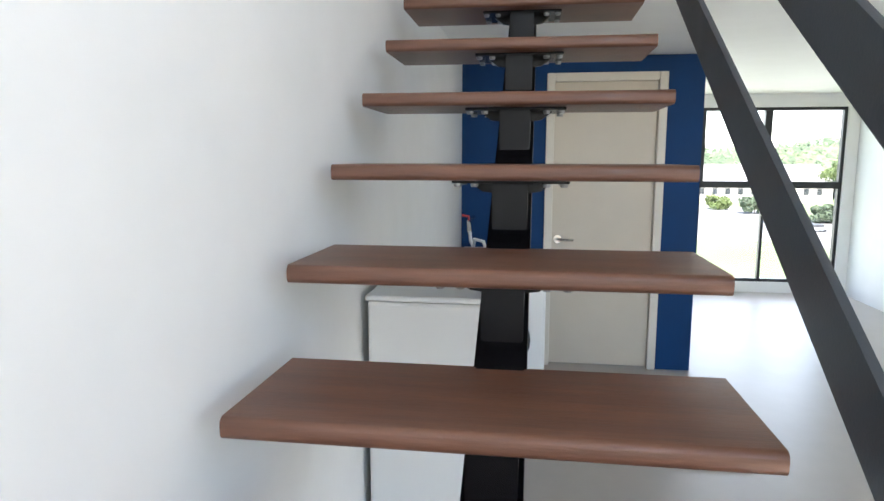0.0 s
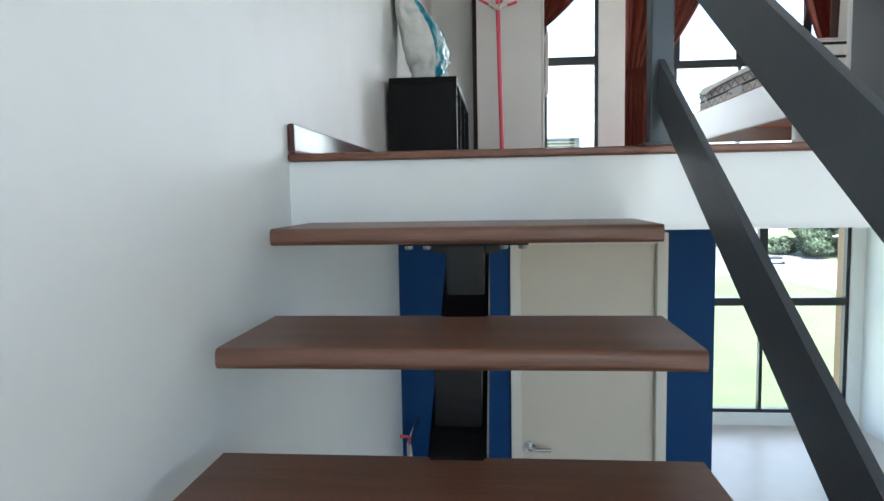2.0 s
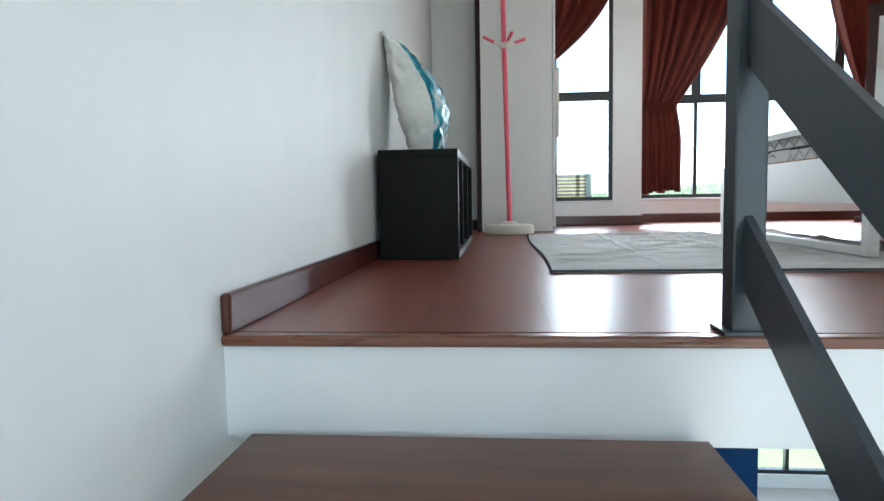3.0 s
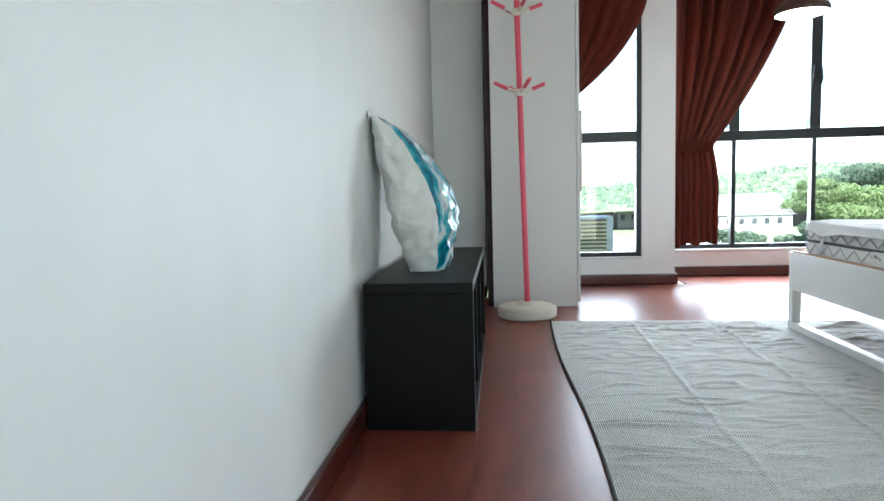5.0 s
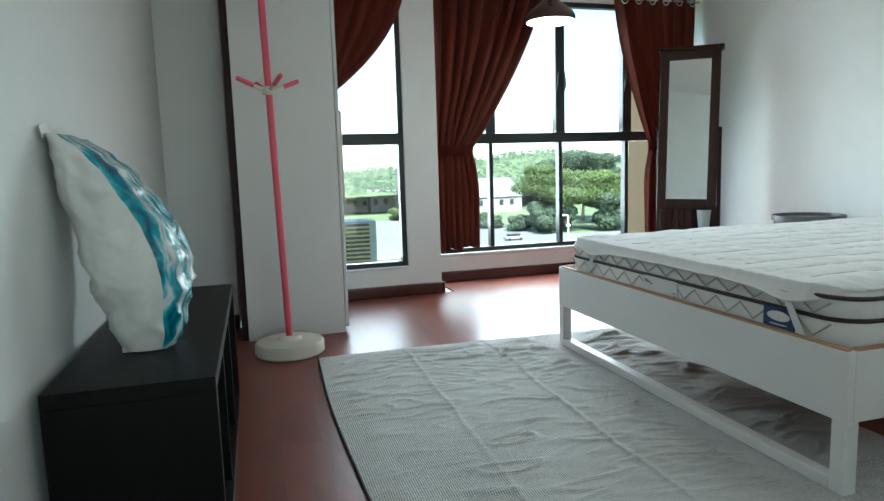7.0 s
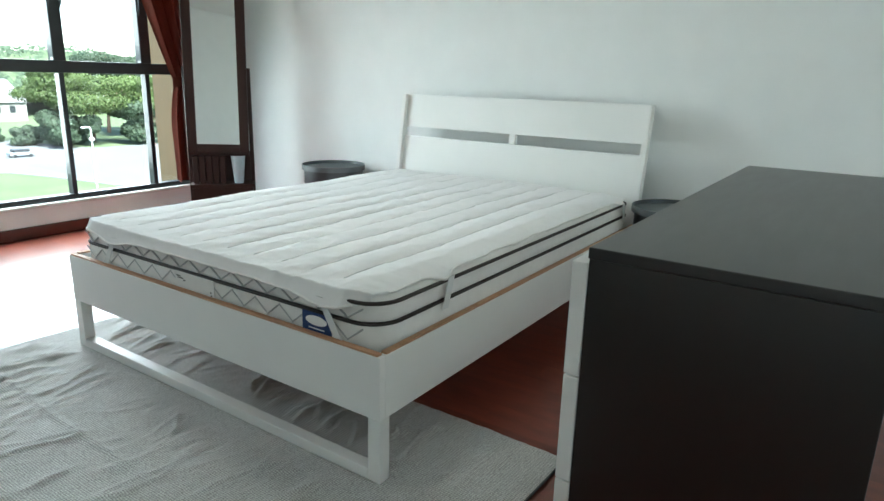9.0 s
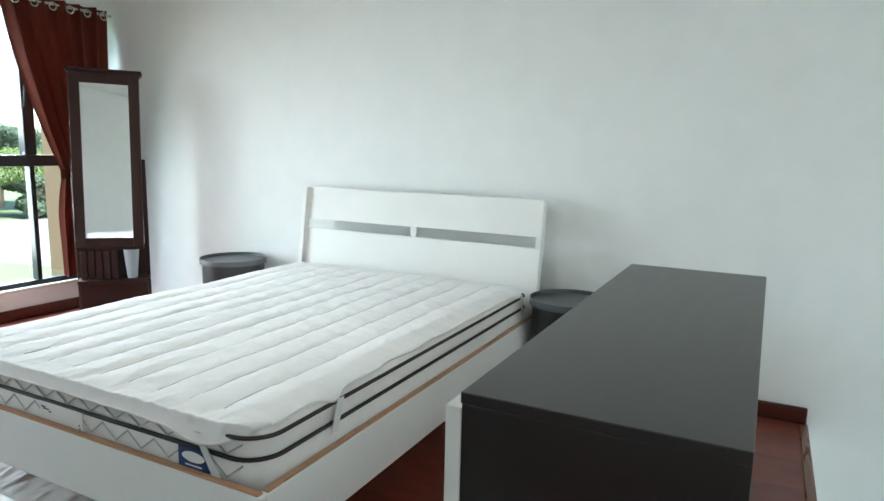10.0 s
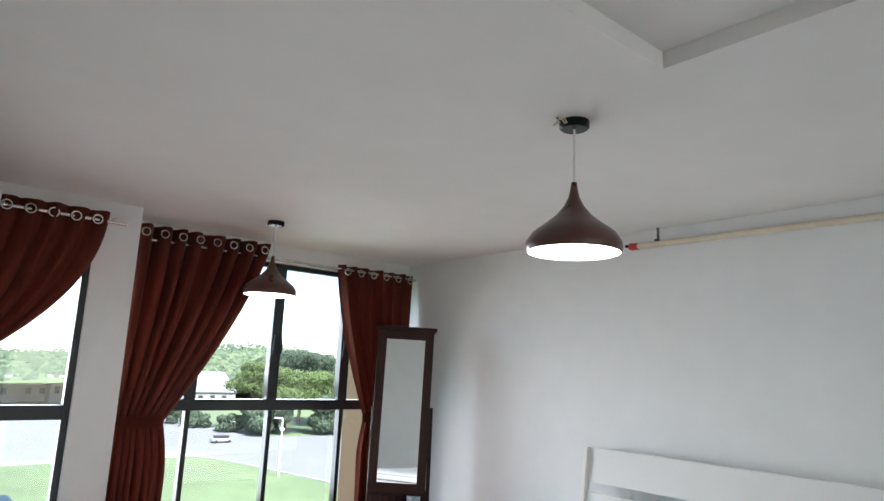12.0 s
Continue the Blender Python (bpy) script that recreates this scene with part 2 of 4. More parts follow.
def tube(points, r, seg=10, taper=None):
    """A round bar along points."""
    bm = bmesh.new()
    pts = [Vector(p) for p in points]
    rings = []
    side = None
    for i, p in enumerate(pts):
        d = (pts[min(i + 1, len(pts) - 1)] - pts[max(i - 1, 0)]).normalized()
        if side is None:
            side = d.cross(Vector((0, 0, 1)) if abs(d.z) < 0.9 else Vector((1, 0, 0))).normalized()
        side = (side - d * side.dot(d)).normalized()
        up = d.cross(side)
        rr = r if taper is None else r * (1 + (taper - 1) * i / (len(pts) - 1))
        rings.append([bm.verts.new(p + rr * (math.cos(a) * side + math.sin(a) * up)) for a in [2 * math.pi * k / seg for k in range(seg)]])
    for a, b in zip(rings, rings[1:]):
        for k in range(seg):
            bm.faces.new((a[k], a[(k + 1) % seg], b[(k + 1) % seg], b[k]))
    bm.faces.new(list(reversed(rings[0])))
    bm.faces.new(rings[-1])
    return bm


def turned(profile, x=0.0, y=0.0, seg=32, closed=True):
    """A body of revolution from (radius, z) pairs."""
    bm = bmesh.new()
    rings = []
    for r, z in profile:
        rings.append([bm.verts.new((x + r * math.cos(2 * math.pi * k / seg), y + r * math.sin(2 * math.pi * k / seg), z)) for k in range(seg)] if r > 1e-5 else [bm.verts.new((x, y, z))])
    for a, b in zip(rings, rings[1:]):
        for k in range(seg):
            q = [a[k % len(a)], a[(k + 1) % len(a)], b[(k + 1) % len(b)], b[k % len(b)]]
            q = list(dict.fromkeys(q))
            if len(q) > 2:
                bm.faces.new(q)
    if closed:
        for r in (rings[0], rings[-1]):
            if len(r) > 2:
                bm.faces.new(r)
    bmesh.ops.recalc_face_normals(bm, faces=bm.faces)
    return bm


def sheet(nu, nv, f, thick=0.0):
    """A surface f(u, v) over the unit square, with a thickness below it."""
    bm = bmesh.new()
    g = [[bm.verts.new(f(i / nu, j / nv)) for j in range(nv + 1)] for i in range(nu + 1)]
    for i in range(nu):
        for j in range(nv):
            bm.faces.new((g[i][j], g[i + 1][j], g[i + 1][j + 1], g[i][j + 1]))
    if thick:
        bm.normal_update()
        back = [[bm.verts.new(v.co - v.normal * thick) for v in row] for row in g]
        for i in range(nu):
            for j in range(nv):
                bm.faces.new((back[i][j + 1], back[i + 1][j + 1], back[i + 1][j], back[i][j]))
        rim = [(i, 0) for i in range(nu)] + [(nu, j) for j in range(nv)] + [(i, nv) for i in range(nu, 0, -1)] + [(0, j) for j in range(nv, 0, -1)]
        for (a, b), (c, d) in zip(rim, rim[1:] + rim[:1]):
            bm.faces.new((g[c][d], g[a][b], back[a][b], back[c][d]))
    bmesh.ops.recalc_face_normals(bm, faces=bm.faces)
    return bm


def slab(nu, nv, f, thick):
    """A level cloth or slab: surface f(u, v) on top, its copy a thickness lower, and the rim."""
    bm = bmesh.new()
    top = [[bm.verts.new(f(i / nu, j / nv)) for j in range(nv + 1)] for i in range(nu + 1)]
    low = [[bm.verts.new(v.co - Vector((0, 0, thick))) for v in row] for row in top]
    for i in range(nu):
        for j in range(nv):
            bm.faces.new((top[i][j], top[i + 1][j], top[i + 1][j + 1], top[i][j + 1]))
            bm.faces.new((low[i][j + 1], low[i + 1][j + 1], low[i + 1][j], low[i][j]))
    for j in range(nv):
        bm.faces.new((top[0][j], top[0][j + 1], low[0][j + 1], low[0][j]))
        bm.faces.new((top[nu][j + 1], top[nu][j], low[nu][j], low[nu][j + 1]))
    for i in range(nu):
        bm.faces.new((top[i + 1][0], top[i][0], low[i][0], low[i + 1][0]))
        bm.faces.new((top[i][nv], top[i + 1][nv], low[i + 1][nv], low[i][nv]))
    bmesh.ops.recalc_face_normals(bm, faces=bm.faces)
    return bm


def solid(name, bm, material, smooth=None):
    me = bpy.data.meshes.new(name)
    bm.to_mesh(me)
    bm.free()
    me.materials.append(material)
    if smooth is not None:
        me.shade_smooth()
        me.set_sharp_from_angle(angle=radians(smooth))
    return new(name, me)


def part(name, bm, material, parent, label="", smooth=None):
    ob = solid(name, bm, material, smooth)
    ob.parent = parent
    ob.matrix_parent_inverse = parent.matrix_world.inverted() if parent.parent is None else Matrix()
    if label:
        tagged(ob, label)
    return ob


def thing(name, label, category, group="", kind="", at=(0, 0, 0)):
    ob = new(name)
    ob.empty_display_size = 0.1
    ob.matrix_world = Matrix.Translation(at)
    ob.location = at
    return tagged(ob, label, category, group, kind)


def structure(name, bm, material, label, category):
    return tagged(solid(name, bm, material), label, category, kind="structure")


# ---- shell of the two floors ----
structure("wall_left", box(-0.15, 0.03, -6.0, 3.85, GROUND, CEIL + 0.1), WALL, "smooth white painted wall beside the open stairs", "wall")
structure("wall_back", box(-0.15, 0.36, 3.852, 4.51, LOFT, CEIL + 0.1), WALL, "short white wall beside the wardrobe", "wall")
structure("floor_loft", merge(box(0, 4.02, 0.055, 3.85, -0.21, -0.012), box(0.36, 4.02, 3.85, 4.36, -0.21, -0.012), box(1.70, 4.02, 4.36, 4.77, -0.21, -0.012)), WALL, "white painted concrete slab of the loft", "floor")
structure("wall_right", merge(box(4.02, 4.17, -6.0, -5.9, GROUND, CEIL + 0.1), box(4.02, 4.17, -3.5, 4.92, GROUND, CEIL + 0.1), box(4.02, 4.17, -5.9, -3.5, GROUND, -1.9), box(4.02, 4.17, -5.9, -3.5, 2.0, CEIL + 0.1)), WALL, "plain white painted wall behind the bed", "wall")
structure("ceiling", merge(box(-0.15, 4.17, 1.281, 4.92, CEIL, CEIL + 0.1), box(2.224, 4.17, -6.0, 1.281, CEIL, CEIL + 0.1), box(-0.15, 2.224, -6.0, 1.281, CEIL + 0.052, CEIL + 0.1)), CEILM, "white painted ceiling with a shallow raised field", "ceiling")
structure("wall_blue", merge(box(0.03, 0.629, 1.797, 1.897, GROUND, -0.214), box(1.436, 1.68, 1.797, 1.897, GROUND, -0.214), box(0.629, 1.436, 1.797, 1.897, -0.328, -0.214)), BLUE, "deep blue painted wall round a cream door", "wall")
structure("wall_side_lower", box(1.58, 1.678, 1.899, 4.77, GROUND, -0.21), WALL, "white lower wall behind the blue wall", "wall")
structure("floor_ground", box(-0.15, 4.17, -6.0, 4.92, GROUND - 0.15, GROUND), TILEF, "pale tiled ground floor under the stairs", "floor")
structure("wall_front", merge(box(0, 1.2, -6.15, -6.0, GROUND, CEIL + 0.1), box(3.6, 4.02, -6.15, -6.0, GROUND, CEIL + 0.1), box(1.2, 3.6, -6.15, -6.0, GROUND, -1.9), box(1.2, 3.6, -6.15, -6.0, 2.0, CEIL + 0.1)), WALL, "plain white wall behind the stairs", "wall")
structure("wall_window_lower", merge(box(0, 1.7, 4.77, 4.92, GROUND, -0.21), box(3.9, 4.02, 4.77, 4.92, GROUND, -0.21), box(1.7, 3.9, 4.77, 4.92, -0.35, -0.21), box(1.7, 3.9, 4.77, 4.92, GROUND, -2.3)), WALL, "white lower facade wall with a wide opening", "wall")
# loft facade, stepped: narrow window by the wardrobe, pier, wide window
structure("wall_window_narrow", merge(box(0.36, 0.98, 4.36, 4.51, -0.21, CEIL), box(0.98, 1.47, 4.36, 4.51, -0.21, 0.19), box(0.98, 1.47, 4.36, 4.51, 2.1, CEIL)), WALL, "white facade wall round a narrow window", "wall")
structure("wall_pier", merge(box(1.47, 1.70, 4.36, 4.51, -0.21, CEIL), box(1.61, 1.70, 4.51, 4.92, -0.21, CEIL)), WALL, "white facade pier between the two windows", "wall")
structure("wall_window_wide", merge(box(1.70, 4.02, 4.77, 4.92, -0.21, 0.19), box(1.70, 4.02, 4.77, 4.92, 2.11, CEIL)), WALL, "white facade wall under and over a wide window", "wall")
structure("trim_slab_edge", box(0.03, 4.02, 0.033, 0.055, -0.195, -0.022), WALL, "white plastered edge of the loft slab", "trim")
structure("trim_nosing", box(0.03, 4.02, 0.017, 0.055, -0.021, 0.0, 0.008, 3), NOSEW, "dark red-brown wooden nosing along the loft edge", "trim")


def baseboard(name, x0, x1, y0, y1, label="dark red-brown wooden baseboard with rounded top"):
    bm = box(x0, x1, y0, y1, 0.0, 0.078, 0.0095, 3)
    return structure(name, bm, BASEW, label, "baseboard")


baseboard("baseboard_left", 0.03, 0.05, 0.020, 3.85, "dark red-brown glossy baseboard along the white wall")
baseboard("baseboard_back", 0.05, 0.36, 3.83, 3.85)
baseboard("baseboard_narrow", 0.94, 1.702, 4.338, 4.36)
baseboard("baseboard_pier", 1.702, 1.722, 4.345, 4.748)
baseboard("baseboard_wide", 1.702, 4.0, 4.748, 4.77)
baseboard("baseboard_right", 3.998, 4.02, 0.025, 4.748)


# ---- windows ----
def window(name, label, x0, x1, z0, z1, y, mullions, transom, upper=0.055, lower=0.032):
    w = thing(name, label, "window", kind="structure", at=((x0 + x1) / 2, y, z0))
    f = 0.035
    part("window_frame", merge(box(x0, x1, y, y + 0.06, z0, z0 + f), box(x0, x1, y, y + 0.06, z1 - f, z1), box(x0, x0 + f, y, y + 0.06, z0 + f, z1 - f), box(x1 - f, x1, y, y + 0.06, z0 + f, z1 - f)), FRAME, w)
    part("transom", box(x0 + f, x1 - f, y - 0.005, y + 0.065, transom - 0.038, transom + 0.038, 0.004), FRAME, w)
    xs = [x0 + f] + list(mullions) + [x1 - f]
    for x in mullions:
        part("mullion", box(x - upper / 2 - 0.012, x + upper / 2 + 0.012, y - 0.004, y + 0.064, transom + 0.038, z1 - f, 0.004), FRAME, w)
        part("mullion", box(x - lower / 2, x + lower / 2, y, y + 0.06, z0 + f, transom - 0.038, 0.003), FRAME, w)
    for a, b in zip(xs, xs[1:]):
        for c, d in ((z0 + f, transom - 0.038), (transom + 0.038, z1 - f)):
            p = part("pane", box(a, b, y + 0.028, y + 0.034, c, d), GLASS, w)
            p.visible_shadow = False
    for x in mullions:
        for s in (-1, 1):
            part("latch", tube([(x + s * 0.03, y - 0.012, transom + 0.36), (x + s * 0.034, y - 0.03, transom + 0.40), (x + s * 0.024, y - 0.026, transom + 0.50)], 0.007, 8), FRAME, w, "dark casement latch")
    return w


window("window_1", "narrow dark-framed window beside the white wardrobe", 0.98, 1.47, 0.20, 2.1, 4.39, [], 1.066)
window("window_2", "wide dark-framed window of six tall panes", 1.71, 4.01, 0.21, 2.11, 4.80, [2.253, 2.843, 3.44], 1.077)
window("window_3", "wide lower window beside the blue wall", 1.7, 3.9, -2.3, -0.35, 4.80, [2.4, 3.1], -1.2)
# windows 4 and 5 are unseen additions that let light onto the stairs
w4 = window("added_window_4", "added unseen window that lights the stairs from the right", -1.2, 1.2, -1.9, 2.0, 0.0, [0.0], 0.2)
w4.matrix_world = pose(4.13, -4.7, -1.9, 0, 0, -90)
window("added_window_5", "added unseen window that lights stairs and loft from behind", 1.2, 3.6, -1.9, 2.0, -6.12, [2.4], 0.2)
structure("sill_wide", box(1.702, 4.0, 4.755, 4.80, 0.19, 0.212, 0.004), SILL, "white window sill under the wide window", "sill")
structure("sill_narrow", box(0.98, 1.47, 4.352, 4.39, 0.19, 0.204, 0.003), SILL, "white window sill under the narrow window", "sill")

# ---- open stairs ----
RISE, GOING = 0.187, 0.2832
NT = 12
stairs = thing("staircase", "open staircase of brown wooden treads on a black steel spine", "staircase", at=(0.485, -1.7, GROUND))
cx = 0.4985


def tread_mesh():
    bm = box(0.092, 0.90, -0.30, 0.0, -0.036, 0.0)
    front = [e for e in bm.edges if all(v.co.y < -0.29 for v in e.verts) and abs(e.verts[0].co.z - e.verts[1].co.z) < 1e-4]
    bmesh.ops.bevel(bm, geom=front, offset=0.012, segments=4, affect="EDGES", profile=0.5)
    return bm


def profile_block(prof, half, bevel=0.004):
    """A block of the spine: an outline in y and z, as wide as twice half."""
    bm = bmesh.new()
    n = len(prof)
    v = [bm.verts.new((cx + s * half, y, z)) for s in (-1, 1) for y, z in prof]
    bm.faces.new(v[:n])
    bm.faces.new(list(reversed(v[n:])))
    for k in range(n):
        bm.faces.new((v[k], v[(k + 1) % n], v[n + (k + 1) % n], v[n + k]))
    bmesh.ops.recalc_face_normals(bm, faces=bm.faces)
    bmesh.ops.bevel(bm, geom=bm.edges[:], offset=bevel, segments=2, affect="EDGES")
    return bm


def riser_mesh():
    """The upright seat that carries a tread on the sloping beam."""
    return profile_block([(-0.24, -0.044), (-0.09, -0.044), (-0.09, -0.056), (-0.24, -0.156)], 0.041, 0.003)


def beam_mesh():
    """The one sloping box beam under all the seats, cut level at the floor."""
    def line(y, drop):
        return -0.328 + RISE / GOING * (y + 0.24) - drop
    ends = [-0.24 + (GROUND + 0.328 + d) * GOING / RISE for d in (0.0, 0.18)]
    return profile_block([(-0.078, line(-0.078, 0)), (ends[0], GROUND), (ends[1], GROUND), (-0.078, line(-0.078, 0.18))], 0.0495, 0.005)


def bracket_mesh():
    plate = box(cx - 0.136, cx + 0.136, -0.235, -0.065, -0.044, -0.036, 0.002)
    wings = []
    for s in (-1, 1):
        bm = bmesh.new()
        for yy in (-0.16, -0.14):
            for px, pz in ((0.040, -0.044), (0.100, -0.044), (0.090, -0.052), (0.070, -0.066), (0.040, -0.070)):
                bm.verts.new((cx + s * px, yy, pz))
        bm.verts.ensure_lookup_table()
        v = bm.verts
        bm.faces.new(v[0:5])
        bm.faces.new(list(reversed(v[5:10])))
        for k in range(5):
            bm.faces.new((v[k], v[(k + 1) % 5], v[5 + (k + 1) % 5], v[5 + k]))
        bmesh.ops.recalc_face_normals(bm, faces=bm.faces)
        wings.append(bm)
    return merge(plate, *wings)


def bolt_mesh():
    return turned([(0.0, -0.008), (0.008, -0.008), (0.0095, -0.004), (0.0095, 0.0), (0.0, 0.0)], seg=8)


part("beam", beam_mesh(), STEEL, stairs, "black box-section spine beam", 40)
t0 = part("tread", tread_mesh(), TREADM, stairs, "brown stained wooden tread with a rounded nosing", 40)
r0 = part("riser", riser_mesh(), STEEL, stairs, "", 40)
b0 = part("bracket", bracket_mesh(), STEEL, stairs)
q0 = part("bolt", bolt_mesh(), BOLTM, b0, "bright bolt head")
bolts = [(cx + s * px, yy, -0.045) for s in (-1, 1) for px in (0.084, 0.124) for yy in (-0.215, -0.09)]
q0.location = bolts[0]
for k in range(NT):
    at = (0, -GOING * k, -0.178 - RISE * k)
    br = b0
    for name, o in (("tread", t0), ("riser", r0), ("bracket", b0)):
        c = o
        if k:
            c = new(name, o.data)
            c.parent = stairs
            c.matrix_parent_inverse = o.matrix_parent_inverse
        c.location = at
        if name == "bracket":
            br = c
        if name == "tread" and k:
            tagged(c, "brown stained wooden tread with a rounded nosing")
    for p in bolts[0 if k else 1:]:
        c = new("bolt", q0.data)
        c.parent = br
        c.location = p

# balustrade beside the stairs
rail = thing("stair_railing", "charcoal steel stair railing with sloping flat bars", "railing", at=(0.97, 0.058, 0.0))
part("post", merge(box(0.945, 1.0, 0.031, 0.086, 0.0, 1.0, 0.004), box(0.93, 1.015, 0.021, 0.101, 0.0, 0.008, 0.002)), RAILM, rail)
slope = RISE / GOING
for off, w in ((0.125, 0.10), (0.50, 0.10), (0.93, 0.07)):
    bm = bmesh.new()
    y1, y2 = 0.031, -2.875
    for x in (0.963, 0.977):
        for y, dz in ((y1, -w * 0.62), (y1, w * 0.62), (y2, w * 0.62), (y2, -w * 0.62)):
            bm.verts.new((x, y, off + slope * y + dz))
    bm.verts.ensure_lookup_table()
    v = bm.verts
    bm.faces.new(v[0:4])
    bm.faces.new(list(reversed(v[4:8])))
    for k in range(4):
        bm.faces.new((v[k], v[(k + 1) % 4], v[4 + (k + 1) % 4], v[4 + k]))
    bmesh.ops.recalc_face_normals(bm, faces=bm.faces)
    part("sloping_bar", bm, RAILM, rail)
part("lower_post", box(0.945, 1.0, -2.93, -2.875, GROUND, GROUND + 1.45, 0.004), RAILM, rail)

# ---- under the stairs ----
door = thing("door_1", "closed cream door with a lever handle in a cream frame", "door", kind="structure", at=(1.03, 1.82, GROUND))
part("door_leaf", box(0.683, 1.382, 1.82, 1.86, GROUND + 0.01, -0.384, 0.003), CREAM, door)
part("door_frame", merge(box(0.626, 0.683, 1.775, 1.89, GROUND, -0.326, 0.006), box(1.382, 1.439, 1.775, 1.89, GROUND, -0.326, 0.006), box(0.683, 1.382, 1.775, 1.89, -0.384, -0.326, 0.006)), CREAMF, door)
hd = part("door_handle", merge(turned([(0.0, 0.0), (0.030, 0.0), (0.030, 0.010), (0.0, 0.010)], seg=20), tube([(0, 0, 0.01), (0, 0, 0.045), (0.03, 0, 0.05), (0.11, 0, 0.05)], 0.010, 10)), CHROME, door, "chrome lever handle", 40)
hd.matrix_parent_inverse = Matrix()
hd.matrix_basis = door.matrix_world.inverted() @ Matrix.Translation((0.726, 1.82, -1.489)) @ Matrix.Rotation(radians(90), 4, "X")

chest = thing("freezer", "white chest freezer standing under the open stairs", "freezer", at=(0.3, -0.7, GROUND))
part("body", box(0.055, 0.50, -0.99, -0.31, GROUND + 0.03, -1.345, 0.012), PLAST, chest)
part("lid", box(0.05, 0.505, -1.0, -0.305, -1.343, -1.325, 0.008, 3), PLAST, chest)
part("seal", box(0.066, 0.489, -0.975, -0.325, -1.346, -1.342), DARKP, chest, "dark rubber seal")
for x in (0.10, 0.46):
    for y in (-0.95, -0.35):
        part("foot", turned([(0.0, GROUND), (0.018, GROUND), (0.016, GROUND + 0.032), (0.0, GROUND + 0.032)], x, y, 12), DARKP, chest)

wm = thing("washing_machine", "white washing machine with a dark round door", "washing machine", at=(0.36, 0.95, GROUND))
part("body", box(0.10, 0.63, 0.69, 1.22, GROUND + 0.02, -1.545, 0.02, 3), PLAST, wm)
part("top_panel", box(0.10, 0.63, 0.685, 1.22, -1.54, -1.50, 0.014, 3), PLAST, wm)
dr = turned([(0.0, 0.0), (0.10, 0.0), (0.13, 0.012), (0.165, 0.018), (0.18, 0.010), (0.185, 0.0)], seg=28)
bmesh.ops.transform(dr, matrix=Matrix.Translation((0.365, 0.690, -1.93)) @ Matrix.Rotation(radians(90), 4, "X"), verts=dr.verts)
part("door", dr, DARKP, wm, "dark round glass door", 40)
part("control_strip", box(0.13, 0.60, 0.684, 0.69, -1.64, -1.565, 0.003), SILL, wm)
for x in (0.14, 0.59):
    for y in (0.74, 1.17):
        part("foot", turned([(0.0, GROUND), (0.02, GROUND), (0.018, GROUND + 0.025), (0.0, GROUND + 0.025)], x, y, 12), DARKP, wm)

tray = thing("storage_tray", "shallow white plastic tray lying on the washing machine", "tray", at=(0.2, 0.95, -1.5))
part("rim", merge(box(0.12, 0.30, 0.72, 1.18, -1.50, -1.494), box(0.12, 0.126, 0.72, 1.18, -1.494, -1.47), box(0.294, 0.30, 0.72, 1.18, -1.494, -1.47), box(0.126, 0.294, 0.72, 0.726, -1.494, -1.47), box(0.126, 0.294, 1.174, 1.18, -1.494, -1.47)), PLAST, tray)

tap = thing("wall_tap", "brass wall tap with a white hose above the washing machine", "tap", at=(0.12, 1.797, -1.33))
part("spout", tube([(0.12, 1.797, -1.335), (0.12, 1.44, -1.335), (0.125, 1.41, -1.35), (0.13, 1.40, -1.40)], 0.014, 12), CHROME, tap, "", 50)
part("lever", tube([(0.12, 1.44, -1.33), (0.12, 1.44, -1.30), (0.075, 1.43, -1.292)], 0.008, 8), REDP, tap, "red lever", 50)
part("hose", tube([(0.13, 1.40, -1.395), (0.14, 1.39, -1.46), (0.16, 1.36, -1.50), (0.17, 1.33, -1.44), (0.23, 1.30, -1.45), (0.26, 1.27, -1.52), (0.27, 1.26, -1.75), (0.26, 1.27, -2.1), (0.25, 1.30, GROUND + 0.02)], 0.012, 10), PLAST, tap, "white rubber hose", 60)

zr = thing("door_rug", "white woven rug with black zigzag lines before the door", "rug", at=(1.1, 0.65, GROUND))
part("pile", slab(30, 24, lambda u, v: (0.62 + 1.0 * u, 0.25 + 0.8 * v, GROUND + 0.010 + 0.003 * noise.noise((u * 9, v * 9, 1))), 0.006), RUGW, zr)
for y0 in (0.82, 0.42):
    part("zigzag_line", tube([(0.64 + 0.96 * i / 6, y0 + 0.04 * (1 if i % 2 else -1), GROUND + 0.013) for i in range(7)], 0.012, 6), RUGB, zr, "black woven zigzag")

# ---- loft: low shelf and bag ----
SHELFB = mat("matt black-brown foil", (0.004, 0.0037, 0.0035), 0.45, spec=0.15, grain=0.3, scale=9, stretch=(1, 12, 12), bump=0.04, bump_scale=60)
sh = thing("low_shelf", "low black-brown open shelf unit against the white wall", "shelf", at=(0.22, 2.1, 0.0))
X0, X1, Y0, Y1, Z1 = 0.055, 0.378, 1.465, 2.66, 0.443
part("top", box(X0, X1, Y0, Y1, Z1 - 0.032, Z1, 0.002), SHELFB, sh)
part("bottom", box(X0, X1, Y0 + 0.032, Y1 - 0.032, 0.0, 0.032, 0.002), SHELFB, sh)
part("back", box(X0, X0 + 0.012, Y0 + 0.032, Y1 - 0.032, 0.032, Z1 - 0.032), SHELFB, sh)
for a in (Y0, Y1 - 0.032):
    part("side_panel", box(X0, X1, a, a + 0.032, 0.0, Z1 - 0.032, 0.002), SHELFB, sh)
for a in (Y0 + 0.40, Y0 + 0.80):
    part("divider", box(X0 + 0.012, X1 - 0.006, a, a + 0.018, 0.032, Z1 - 0.032), SHELFB, sh)

